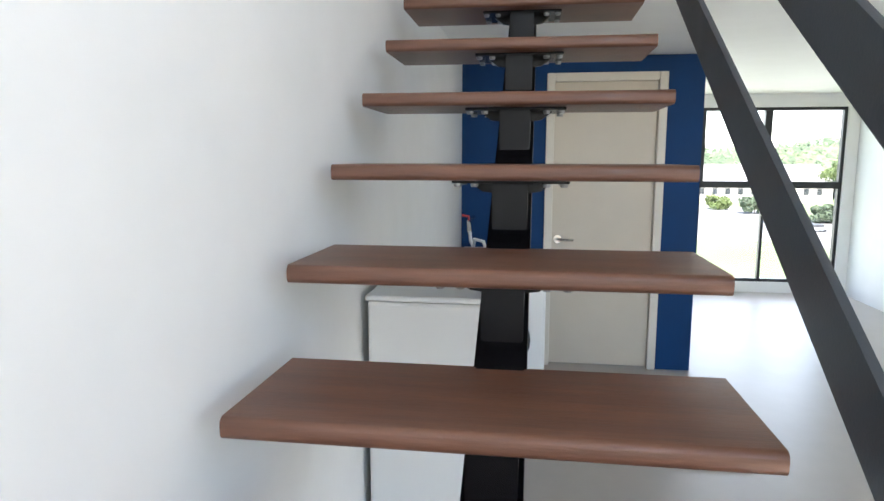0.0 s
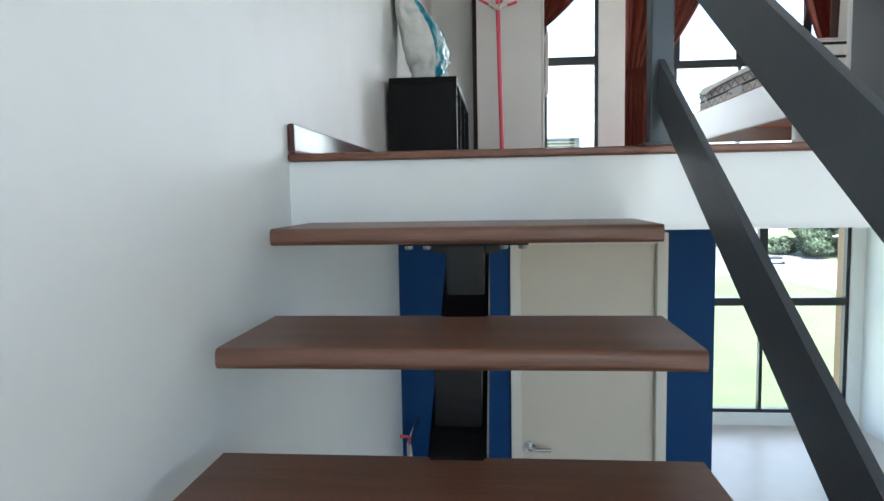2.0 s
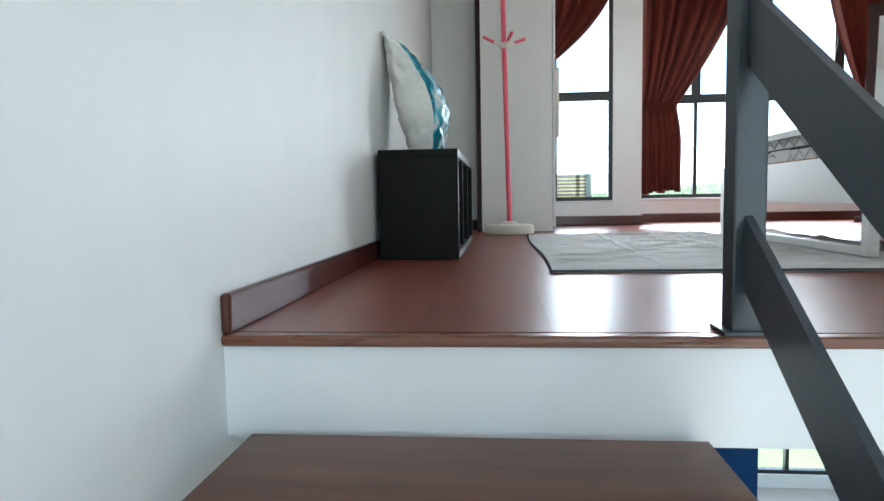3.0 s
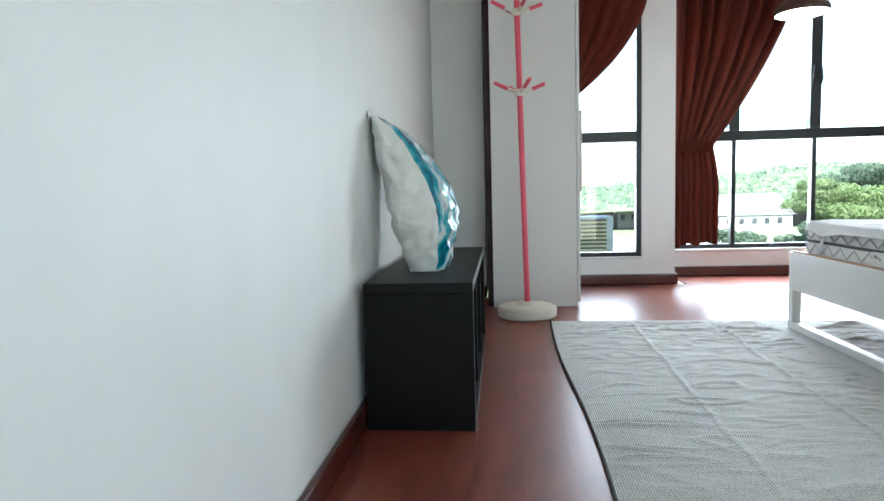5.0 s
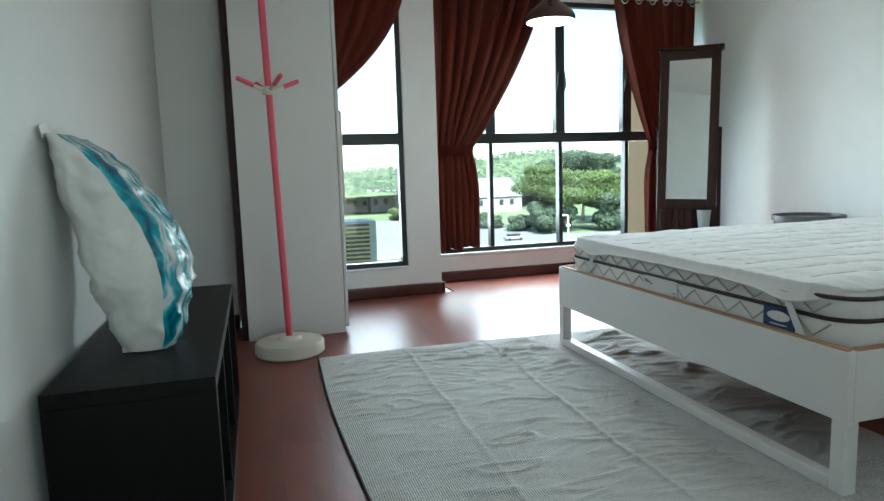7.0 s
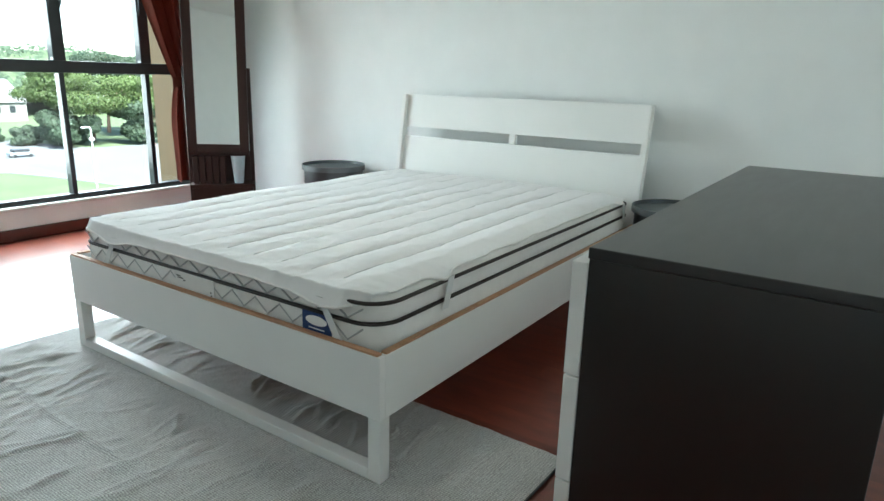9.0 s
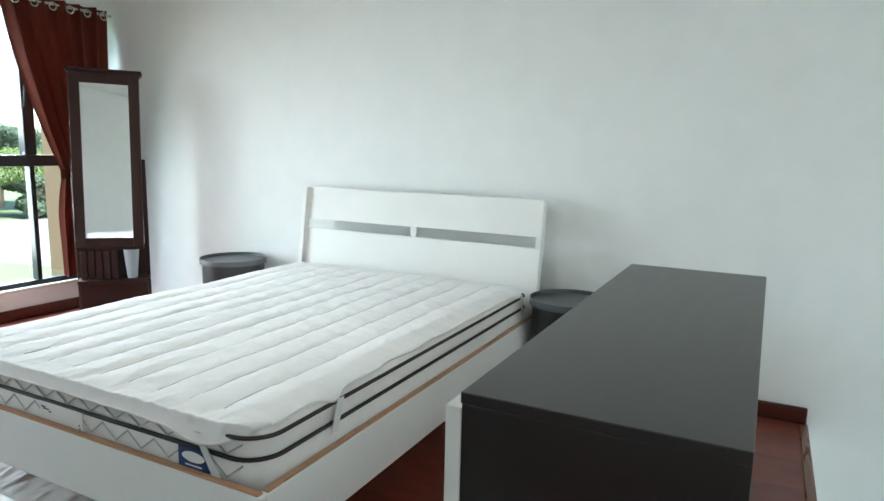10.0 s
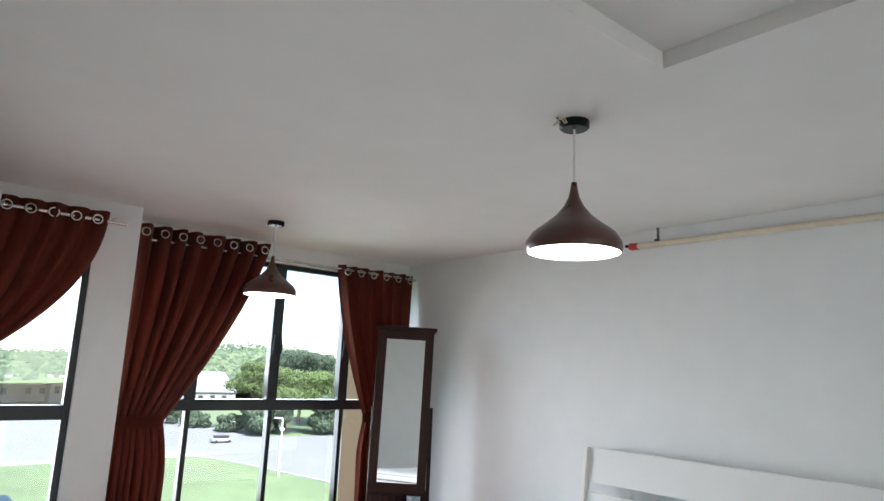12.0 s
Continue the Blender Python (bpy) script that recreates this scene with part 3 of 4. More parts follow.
BAGP = bpy.data.materials.new("printed plastic film")
BAGP.use_nodes = True
bn = BAGP.node_tree
bb = bn.nodes["Principled BSDF"]
bb.inputs["Roughness"].default_value = 0.22
bc = bn.nodes.new("ShaderNodeTexCoord")
bmap = bn.nodes.new("ShaderNodeMapping")
bmap.inputs["Scale"].default_value = (4.0, 13.0, 2.6)
b1 = bn.nodes.new("ShaderNodeTexNoise")
b1.inputs["Scale"].default_value, b1.inputs["Detail"].default_value = 2.0, 5
brp = bn.nodes.new("ShaderNodeValToRGB")
brp.color_ramp.interpolation = "LINEAR"
brp.color_ramp.elements[0].color, brp.color_ramp.elements[0].position = (0.006, 0.06, 0.12, 1), 0.36
brp.color_ramp.elements[1].color, brp.color_ramp.elements[1].position = (0.015, 0.22, 0.30, 1), 0.64
e_ = brp.color_ramp.elements.new(0.43)
e_.color = (0.015, 0.25, 0.34, 1)
e_ = brp.color_ramp.elements.new(0.49)
e_.color = (0.07, 0.40, 0.48, 1)
e_ = brp.color_ramp.elements.new(0.56)
e_.color = (0.72, 0.76, 0.76, 1)
e_ = brp.color_ramp.elements.new(0.72)
e_.color = (0.70, 0.62, 0.10, 1)
bn.links.new(bc.outputs["Object"], bmap.inputs[0])
bn.links.new(bmap.outputs[0], b1.inputs["Vector"])
bn.links.new(b1.outputs[0], brp.inputs[0])
bn.links.new(brp.outputs[0], bb.inputs["Base Color"])


def along(v, table):
    """Smooth value at v between (place, value) pairs."""
    for (p, x), (q, y) in zip(table, table[1:]):
        if v <= q:
            k = (v - p) / (q - p)
            return x + (y - x) * k * k * (3 - 2 * k) * 0.35 + (y - x) * k * 0.65
    return table[-1][1]


BAG_BACK = ((0.0, 0.145), (0.1, 0.122), (0.3, 0.088), (0.57, 0.058), (0.8, 0.040), (1.0, 0.036))
BAG_FRONT = ((0.0, 0.275), (0.07, 0.295), (0.27, 0.318), (0.42, 0.312), (0.57, 0.284), (0.8, 0.208), (0.92, 0.145), (1.0, 0.080))


def bag_shell(u0, u1):
    """Bulging film bag leaning on the wall; u runs round the waist, v from base to crimped top."""
    def f(u, v):
        a = 2 * math.pi * (u0 + (u1 - u0) * u)
        back, front = along(v, BAG_BACK), along(v, BAG_FRONT)
        c, s = math.cos(a), math.sin(a)
        px = (front - back) / 2 * math.copysign(abs(c) ** 0.72, c)
        py = (0.135 + 0.035 * min(1.0, v * 4) - 0.02 * v**3) * math.copysign(abs(s) ** 0.6, s)
        free = min(1.0, 6 * v) * min(1.0, 0.35 + 5 * (1 - v))
        low = 1.0 + 1.2 * max(0.0, 0.4 - v)
        fold = 0.007 * noise.noise((px * 14, py * 14, v * 7)) - 0.019 * low * abs(noise.noise((px * 10 + v * 4, py * 12, v * 8 - px * 12))) - 0.004 * abs(noise.noise((px * 45, py * 30, v * 22)))
        fold *= free
        return Vector((max(0.033, (front + back) / 2 + px + fold * c), 1.86 + py + fold * s, 0.446 + 0.51 * v + 0.012 * free * noise.noise((px * 9, py * 9, 2.0)) * v))
    return sheet(64, 96, f)


bag = thing("plastic_bag", "full white plastic pack with turquoise print leaning on the wall", "bag", at=(0.2, 1.86, 0.443))
part("film", bag_shell(0.185, 0.815), BAGW, bag, "", 80)
part("print_panel", bag_shell(-0.185, 0.185), BAGP, bag, "turquoise printed front", 80)
part("crimp", sheet(12, 3, lambda u, v: (0.043 + 0.006 * math.sin(u * 9) - 0.004 * v, 1.715 + 0.29 * u, 0.945 + 0.028 * v + 0.008 * math.sin(u * 13) * v + 0.004 * math.sin(u * 31)), 0.002), BAGW, bag, "", 80)
part("base", box(0.155, 0.255, 1.74, 1.98, 0.443, 0.455, 0.003), BAGW, bag)

# ---- wardrobe, coat stand ----
wd = thing("wardrobe", "tall white wardrobe with a dark strip for its shaded wall gap", "wardrobe", at=(0.67, 3.9, 0.0))
part("side_panel", box(0.409, 0.908, 3.503, 3.523, 0.0, 2.05, 0.002), WARD, wd)
part("body", box(0.42, 0.908, 3.523, 4.22, 0.0, 2.05), WARD, wd)
# dark strip imitating the shade in the gap between wardrobe and wall
part("dark_gap_panel", box(0.375, 0.41, 3.53, 4.22, 0.0, 2.05), MIRF, wd, "dark brown strip in place of the gap's shade")
for a, b in ((3.507, 3.878), (3.882, 4.22)):
    dd = part("door", box(0.912, 0.93, a, b, 0.03, 2.045, 0.002), WARD, wd)
    hy = 3.83 if a < 3.6 else 3.93
    part("handle", merge(box(0.968, 0.984, hy - 0.011, hy + 0.011, 0.69, 1.20, 0.004), box(0.93, 0.97, hy - 0.006, hy + 0.006, 0.74, 0.752), box(0.93, 0.97, hy - 0.006, hy + 0.006, 1.138, 1.15)), HANDM, dd, "long champagne bar handle")

rk = thing("coat_stand", "pink coat stand with ivory hook rings and round ivory base", "coat stand", at=(0.60, 3.2, 0.0))
RX, RY = 0.60, 3.21
part("base", turned([(0.0, 0.0), (0.155, 0.0), (0.163, 0.008), (0.163, 0.05), (0.155, 0.062), (0.06, 0.068), (0.045, 0.085), (0.0, 0.085)], RX, RY, 40), IVORY, rk, "round ivory plastic base", 40)
tops = Vector((RX - 0.035, RY, 1.72))
part("pole", tube([(RX, RY, 0.08), (RX - 0.018, RY, 0.9), tops], 0.016, 14), PINK, rk, "", 60)
for z in (1.235, 1.66):
    t = (z - 0.08) / 1.64
    px = RX - 0.035 * t
    ring = part("hook_ring", turned([(0.0, z - 0.022), (0.024, z - 0.022), (0.03, z - 0.012), (0.022, z + 0.016), (0.0, z + 0.016)], px, RY, 18), IVORY, rk, "ivory plastic ring", 40)
    for k in range(4):
        a = radians(20 + 90 * k)
        d = Vector((math.cos(a), math.sin(a), 0))
        c = Vector((px, RY, z))
        part("stem", tube([c + d * 0.02, c + d * 0.07 + Vector((0, 0, 0.018))], 0.0085, 8), IVORY, ring)
        part("hook", tube([c + d * 0.07 + Vector((0, 0, 0.018)), c + d * 0.145 + Vector((0, 0, 0.048))], 0.0105, 8), PINK, ring)

# ---- rug ----
def rug_height(x, y):
    """Loose cloth: long fold lines along it and short soft creases across it, denser near the bed's foot."""
    h = 0.006 + 0.006 * max(0, noise.noise((x * 1.3 + 3, y * 2.2, 0.3)))
    h += 0.0015 * noise.noise((x * 14, y * 22, 3.1))
    for f1, f2, amp, cut, sd in ((2.6, 9.0, 0.012, 0.74, 1.3), (4.2, 15.0, 0.010, 0.72, 8.3), (7.0, 24.0, 0.005, 0.7, 15.3)):
        warp = 0.8 * noise.noise((x * 1.9, y * 1.3, sd + 7.7))
        n = noise.noise((x * f1, y * f2 + warp * 3, sd))
        patch = max(0.0, 0.34 + noise.noise((x * 1.6 + sd, y * 1.4, 4.4)) + 0.5 * (x - 1.1))
        h += amp * max(0.0, 1 - abs(n - 0.25) / (1 - cut)) ** 2 * min(1.0, patch * 1.6)
    for cxr, amp in ((1.10, 0.0035), (1.50, 0.0045), (1.86, 0.004)):
        h += amp * math.exp(-(((x - cxr - 0.05 * (y - 2) * 0.4 - 0.02 * noise.noise((y * 3, cxr, 0))) / 0.010) ** 2))
    flat = min(1.0, max(0.0, (1.80 - x) / 0.08)) if x < 1.85 else min(1.0, max(0.0, (x - 1.90) / 0.1))
    return 0.006 + (h - 0.006) * max(0.05, flat)


def rug_point(u, v):
    x = 0.708 + 1.55 * u + 0.010 * math.sin(v * 7)
    y = 0.961 + 2.085 * v + 0.010 * math.sin(u * 5) - 0.02 * u
    edge = min(1.0, 14 * min(u, 1 - u, v, 1 - v) + 0.15)
    return (x, y, 0.003 + edge * rug_height(x, y))


rug = thing("grey_rug", "creased grey flat-woven rug under the bed's foot", "rug", at=(1.5, 2.0, 0.0))
part("weave", slab(220, 290, rug_point, 0.003), RUGG, rug, "", 80)
part("binding", merge(tube([(Vector(rug_point(0, k / 40)) + Vector((0, 0, 0.003))) for k in range(41)], 0.004, 6), tube([(Vector(rug_point(k / 30, 0)) + Vector((0, 0, 0.003))) for k in range(31)], 0.004, 6)), HEM, rug, "dark stitched edge")

# ---- bed ----
BX, BY0, BY1, HX = 1.832, 1.28, 2.822, 3.92
bed = thing("bed", "white double bed frame with a slatted leaning headboard", "bed", at=((BX + HX) / 2, (BY0 + BY1) / 2, 0.0))
part("foot_board", box(BX, BX + 0.022, BY0, BY1, 0.20, 0.38, 0.003), WHITEF, bed)
for y in (BY0, BY1 - 0.022):
    part("side_rail", box(BX + 0.022, HX - 0.05, y, y + 0.022, 0.20, 0.38, 0.003), WHITEF, bed)
for y in (BY0, BY1 - 0.042):
    part("leg", box(BX, BX + 0.042, y, y + 0.042, 0.012, 0.20, 0.004), WHITEF, bed)
part("stretcher", box(BX, BX + 0.040, BY0 + 0.042, BY1 - 0.042, 0.012, 0.046, 0.004), WHITEF, bed)
part("slat_base", box(BX + 0.022, HX - 0.06, BY0 + 0.022, BY1 - 0.022, 0.285, 0.312), PINE, bed)
for y0, y1, z in ((BY0, BY0 + 0.022, 0), (BY1 - 0.022, BY1, 0)):
    part("rail_edge", box(BX + 0.03, HX - 0.06, y0 + 0.002, y1 - 0.002, 0.38, 0.386), PINE, bed, "raw pine top edge")
part("rail_edge", box(BX + 0.002, BX + 0.02, BY0 + 0.01, BY1 - 0.01, 0.38, 0.386), PINE, bed, "raw pine top edge")


def hx(z):
    return 3.833 + 0.11 * (z - 0.2) / 0.76


def lean_board(y0, y1, z0, z1, t=0.022):
    bm = bmesh.new()
    v = [bm.verts.new((hx(z) + o, y, z)) for y in (y0, y1) for z, o in ((z0, -t), (z0, 0), (z1, 0), (z1, -t))]
    bm.faces.new(v[0:4])
    bm.faces.new(list(reversed(v[4:8])))
    for k in range(4):
        bm.faces.new((v[k], v[(k + 1) % 4], v[4 + (k + 1) % 4], v[4 + k]))
    bmesh.ops.recalc_face_normals(bm, faces=bm.faces)
    bmesh.ops.bevel(bm, geom=bm.edges[:], offset=0.003, segments=2, affect="EDGES")
    return bm


part("head_board", lean_board(BY0 + 0.02, BY1 - 0.02, 0.776, 0.966), WHITEF, bed, "wide upper headboard plank")
part("head_board", lean_board(BY0 + 0.02, BY1 - 0.02, 0.40, 0.719), WHITEF, bed, "lower headboard plank")
for y in (BY0, BY1 - 0.03):
    part("head_post", lean_board(y, y + 0.028, 0.0, 0.965, 0.045), WHITEF, bed)
part("head_post", lean_board((BY0 + BY1) / 2 - 0.02, (BY0 + BY1) / 2 + 0.02, 0.66, 0.83, -0.02), WHITEF, bed)

# ---- mattress ----
MX0, MX1, MY0, MY1, MZ0, MZ1 = BX + 0.03, 3.80, BY0 + 0.03, BY1 - 0.045, 0.312, 0.515


def round_rect(d, r, n=8):
    """Outline of the mattress, d outside it."""
    pts = []
    for cxx, cyy, a0 in ((MX1 - r, MY1 - r, 0), (MX0 + r, MY1 - r, 90), (MX0 + r, MY0 + r, 180), (MX1 - r, MY0 + r, 270)):
        for k in range(n + 1):
            a = radians(a0 + 90 * k / n)
            pts.append((cxx + (r + d) * math.cos(a), cyy + (r + d) * math.sin(a)))
    return pts


def prism(rows):
    """Stacked outlines, each (inset, z)."""
    bm = bmesh.new()
    rings = [[bm.verts.new((x, y, z)) for x, y in round_rect(d, 0.09)] for d, z in rows]
    for a, b in zip(rings, rings[1:]):
        for k in range(len(a)):
            bm.faces.new((a[k], a[(k + 1) % len(a)], b[(k + 1) % len(a)], b[k]))
    bm.faces.new(list(reversed(rings[0])))
    bm.faces.new(rings[-1])
    bmesh.ops.recalc_face_normals(bm, faces=bm.faces)
    return bm


mt = thing("mattress", "white mattress with dark piping and zigzag quilted sides", "mattress", at=((MX0 + MX1) / 2, 2.1, MZ0))
part("core", prism([(-0.02, MZ0), (-0.004, MZ0 + 0.01), (0.004, 0.375), (0.004, 0.43), (-0.004, 0.442), (0.002, 0.458), (-0.002, 0.497), (-0.02, MZ1)]), MATT, mt, "", 50)
for z, d in ((0.442, 0.002), (0.498, 0.0)):
    part("piping", tube([(x, y, z) for x, y in round_rect(d, 0.09)] + [(*round_rect(d, 0.09)[0], z)], 0.006, 8), PIPE, mt, "dark brown piping", 60)
# raised zigzag quilting on the foot side and on the long side, grey to imitate its grooves' shade
for z0, z1 in ((0.390, 0.430), (0.452, 0.486)):
    n = 26
    ys = [MY0 + 0.05 + (MY1 - MY0 - 0.10) * k / n for k in range(n + 1)]
    part("zigzag_seam", tube([(MX0 - 0.0035, y, z0 if k % 2 else z1) for k, y in enumerate(ys)], 0.0032, 6), SEAM, mt, "zigzag seam line in the grey of its groove's shade", 60)
lb = part("label_tag", box(MX0 - 0.012, MX0 - 0.008, MY0 + 0.155, MY0 + 0.265, 0.385, 0.44, 0.001), LABELB, mt, "small blue woven label")
oval = turned([(0.0, 0.0), (0.020, 0.0), (0.020, 0.0015), (0.0, 0.0015)], seg=28)
bmesh.ops.transform(oval, matrix=Matrix.Translation((MX0 - 0.012, MY0 + 0.21, 0.419)) @ Matrix.Rotation(radians(-90), 4, "Y") @ Matrix.Diagonal((0.7, 2.0, 1.0, 1.0)), verts=oval.verts)
part("label_mark", oval, MATT, lb, "pale oval mark")
part("label_bar", box(MX0 - 0.0135, MX0 - 0.012, MY0 + 0.18, MY0 + 0.24, 0.394, 0.397, 0.0004), MATT, lb, "pale bar")
part("label_patch", box(MX0 - 0.009, MX0 - 0.006, MY0 + 0.66, MY0 + 0.86, 0.375, 0.44, 0.001), MATT, mt, "pale sewn patch")
for dy, dz, ln in ((0.17, 0.046, 0.022), (0.155, 0.040, 0.03), (0.145, 0.034, 0.012), (0.012, 0.020, 0.006), (0.010, 0.010, 0.006)):
    part("patch_print", box(MX0 - 0.0102, MX0 - 0.009, MY0 + 0.66 + dy, MY0 + 0.66 + dy + ln, 0.377 + dz, 0.381 + dz, 0.0004), PIPE, mt, "small dark printed bar")

# quilted pad with channels that run along the bed, pulled over the edges
PX0, PX1, PY0, PY1 = MX0 - 0.016, MX1 - 0.05, MY0 + 0.018, MY1 + 0.010
SEAM_Y, SEAM_GAP = 1.495, 0.125


def pull(a, places, width):
    """How far the corner straps drag the pad's edge out and down at a."""
    return sum(math.exp(-(((a - p) / width) ** 2)) for p in places)


def pad_point(u, v):
    x = PX0 + (PX1 - PX0) * u**1.5
    y = PY0 + (PY1 - PY0) * v
    pf = pull(y, (1.505, MY1 - 0.265), 0.09)
    pn = pull(x, (2.165, 3.66), 0.045)
    ex, ey0, ey1 = x - PX0, y - PY0, PY1 - y
    w = ((y - SEAM_Y) / SEAM_GAP + 0.05 * math.sin(x * 3 + 1)) % 1.0
    quilted = min(1.0, max(0.0, (ex - 0.03) / 0.09)) * min(1.0, max(0.0, (min(ey0, ey1) - 0.02) / 0.06))
    h = 0.0065 * math.sin(math.pi * w) ** 0.45 * quilted
    h *= 1 + 0.4 * noise.noise((x * 5, y * 9, 0.2)) + 0.35 * noise.noise((x * 16, y * 9, 4.2))
    h += 0.006 * noise.noise((x * 2.5, y * 3, 7.2)) + 0.003 * noise.noise((x * 11, y * 13, 2.6)) - 0.0035 * abs(noise.noise((x * 19, y * 15, 6.6)))
    # gathers running in from the bound edges
    h -= 0.006 * max(0.0, 1 - ex / 0.16) * abs(noise.noise((x * 5, y * 34 + x * 9, 1.7)))
    h -= 0.005 * max(0.0, 1 - ey0 / 0.13) * abs(noise.noise((x * 34, y * 6, 3.7)))
    near, far = (max(0.0, 1 - e / 0.05) ** 2 for e in (ey0, ey1))
    foot = max(0.0, 1 - ex / 0.018) ** 0.8
    z = 0.530 + h * (1 - 0.6 * max(foot, far, near))
    z -= foot * (0.032 + 0.020 * pf + 0.006 * noise.noise((y * 8, 1.0, 3.0))) + far * 0.026 + near * (0.007 + 0.014 * pn)
    corner = max(0.0, 0.10 - math.hypot(ex, min(ey0, ey1)))
    x += 0.3 * corner - foot * 0.010 * pf
    y += (0.3 * corner if ey0 < ey1 else -0.3 * corner) - near * (0.020 * pn + 0.012 * noise.noise((x * 7, 5.0, 0.0)))
    return (x, y, z)


pad = thing("mattress_pad", "white quilted mattress pad with channel seams and corner straps", "mattress pad", at=(2.8, 2.1, MZ1))
part("quilt", slab(230, 260, pad_point, 0.006), PADM, pad, "", 80)


# thin grey lines along the channel seams
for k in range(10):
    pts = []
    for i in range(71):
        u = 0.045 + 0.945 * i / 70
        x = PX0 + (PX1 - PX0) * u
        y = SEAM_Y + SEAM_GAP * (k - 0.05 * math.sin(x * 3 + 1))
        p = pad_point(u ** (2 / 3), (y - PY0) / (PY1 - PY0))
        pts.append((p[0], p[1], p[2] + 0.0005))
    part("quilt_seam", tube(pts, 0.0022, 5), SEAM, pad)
rim = [pad_point(0, j / 80) for j in range(3, 78)]
part("edge_binding", tube([(p[0], p[1], p[2] - 0.003) for p in rim], 0.0042, 6), MATT, pad, "white bound edge", 60)
part("edge_binding", tube([(p[0], p[1], p[2] - 0.003) for p in [pad_point(j / 100, 0) for j in range(12, 101)]], 0.0042, 6), MATT, pad, "white bound edge", 60)


def strap(a, b, c, d, width):
    """Flat elastic from the pad's edge down the mattress side."""
    a, b, c, d = Vector(a), Vector(b), Vector(c), Vector(d)
    return sheet(1, 6, lambda u, v: (a.lerp(c, v) if u < 0.5 else b.lerp(d, v)), 0.002)


part("strap", strap((MX0 - 0.016, MY0 + 0.18, 0.495), (MX0 - 0.016, MY0 + 0.205, 0.495), (MX0 - 0.013, MY0 + 0.115, 0.385), (MX0 - 0.013, MY0 + 0.145, 0.385), 0.03), ELAST, pad, "white elastic strap")
part("strap", strap((MX0 + 0.30, MY0 - 0.014, 0.512), (MX0 + 0.33, MY0 - 0.014, 0.512), (MX0 + 0.27, MY0 - 0.014, 0.42), (MX0 + 0.30, MY0 - 0.014, 0.42), 0.03), ELAST, pad, "white elastic strap")
part("strap", strap((MX0 - 0.016, MY1 - 0.28, 0.495), (MX0 - 0.016, MY1 - 0.255, 0.495), (MX0 - 0.013, MY1 - 0.20, 0.385), (MX0 - 0.013, MY1 - 0.17, 0.385), 0.03), ELAST, pad, "white elastic strap")
part("strap", strap((MX1 - 0.16, MY0 - 0.014, 0.512), (MX1 - 0.13, MY0 - 0.014, 0.512), (MX1 - 0.14, MY0 - 0.014, 0.42), (MX1 - 0.11, MY0 - 0.014, 0.42), 0.03), ELAST, pad, "white elastic strap")


# ---- nightstands ----
def nightstand(x, y, label):
    n = thing("nightstand", label, "nightstand", "nightstands beside the bed", at=(x, y, 0.0))
    part("tray_top", turned([(0.0, 0.487), (0.196, 0.487), (0.199, 0.505), (0.204, 0.506), (0.205, 0.475), (0.0, 0.475)], x, y, 40, closed=False), GREYT, n, "", 40)
    part("drum", turned([(0.0, 0.012), (0.185, 0.012), (0.19, 0.02), (0.19, 0.475), (0.0, 0.475)], x, y, 40), DARKP, n, "", 40)
    part("foot_ring", turned([(0.0, 0.0), (0.175, 0.0), (0.175, 0.012), (0.0, 0.012)], x, y, 32), DARKP, n)
    return n


nightstand(3.76, 3.28, "round dark grey metal nightstand beside the headboard")
nightstand(3.79, 1.085, "round dark grey metal nightstand between bed and dresser")

# ---- dresser ----
ds = thing("dresser", "long black-brown chest of drawers with white drawer edges", "dresser", at=(2.5, 0.55, 0.0))
DX0, DX1, DY0, DY1, DZ = 1.762, 3.335, 0.25, 0.729, 0.78
part("top", box(DX0, DX1, DY0, DY1, DZ - 0.022, DZ, 0.0025), BLACKW, ds)
for a in (DX0, DX1 - 0.02):
    part("side_panel", box(a, a + 0.02, DY0, DY1 - 0.003, 0.0, DZ - 0.022, 0.0015), BLACKW, ds)
part("back", box(DX0 + 0.02, DX1 - 0.02, DY0 + 0.004, DY0 + 0.012, 0.03, DZ - 0.022), BLACKW, ds)
part("plinth", box(DX0 + 0.02, DX1 - 0.02, DY1 - 0.06, DY1 - 0.04, 0.0, 0.06), BLACKW, ds)
for a, b in ((DX0, (DX0 + DX1) / 2 - 0.002), ((DX0 + DX1) / 2 + 0.002, DX1)):
    for k in range(3):
        z0 = 0.06 + 0.231 * k
        part("drawer", box(a, b, DY1 - 0.002, DY1 + 0.030, z0, z0 + 0.228, 0.003), WHITEF, ds, "white drawer front")

# ---- dressing mirror cabinet ----
mc = thing("mirror_cabinet", "dark walnut standing mirror cabinet in the corner", "mirror", at=(3.55, 4.2, 0.0))
MM = Matrix.Translation((3.555, 4.16, 0.0)) @ Matrix.Rotation(radians(-40), 4, "Z") @ Matrix.Diagonal((0.87, 0.8, 1.0, 1.0))


def placed(bm, m=MM):
    bmesh.ops.transform(bm, matrix=m, verts=bm.verts)
    return bm


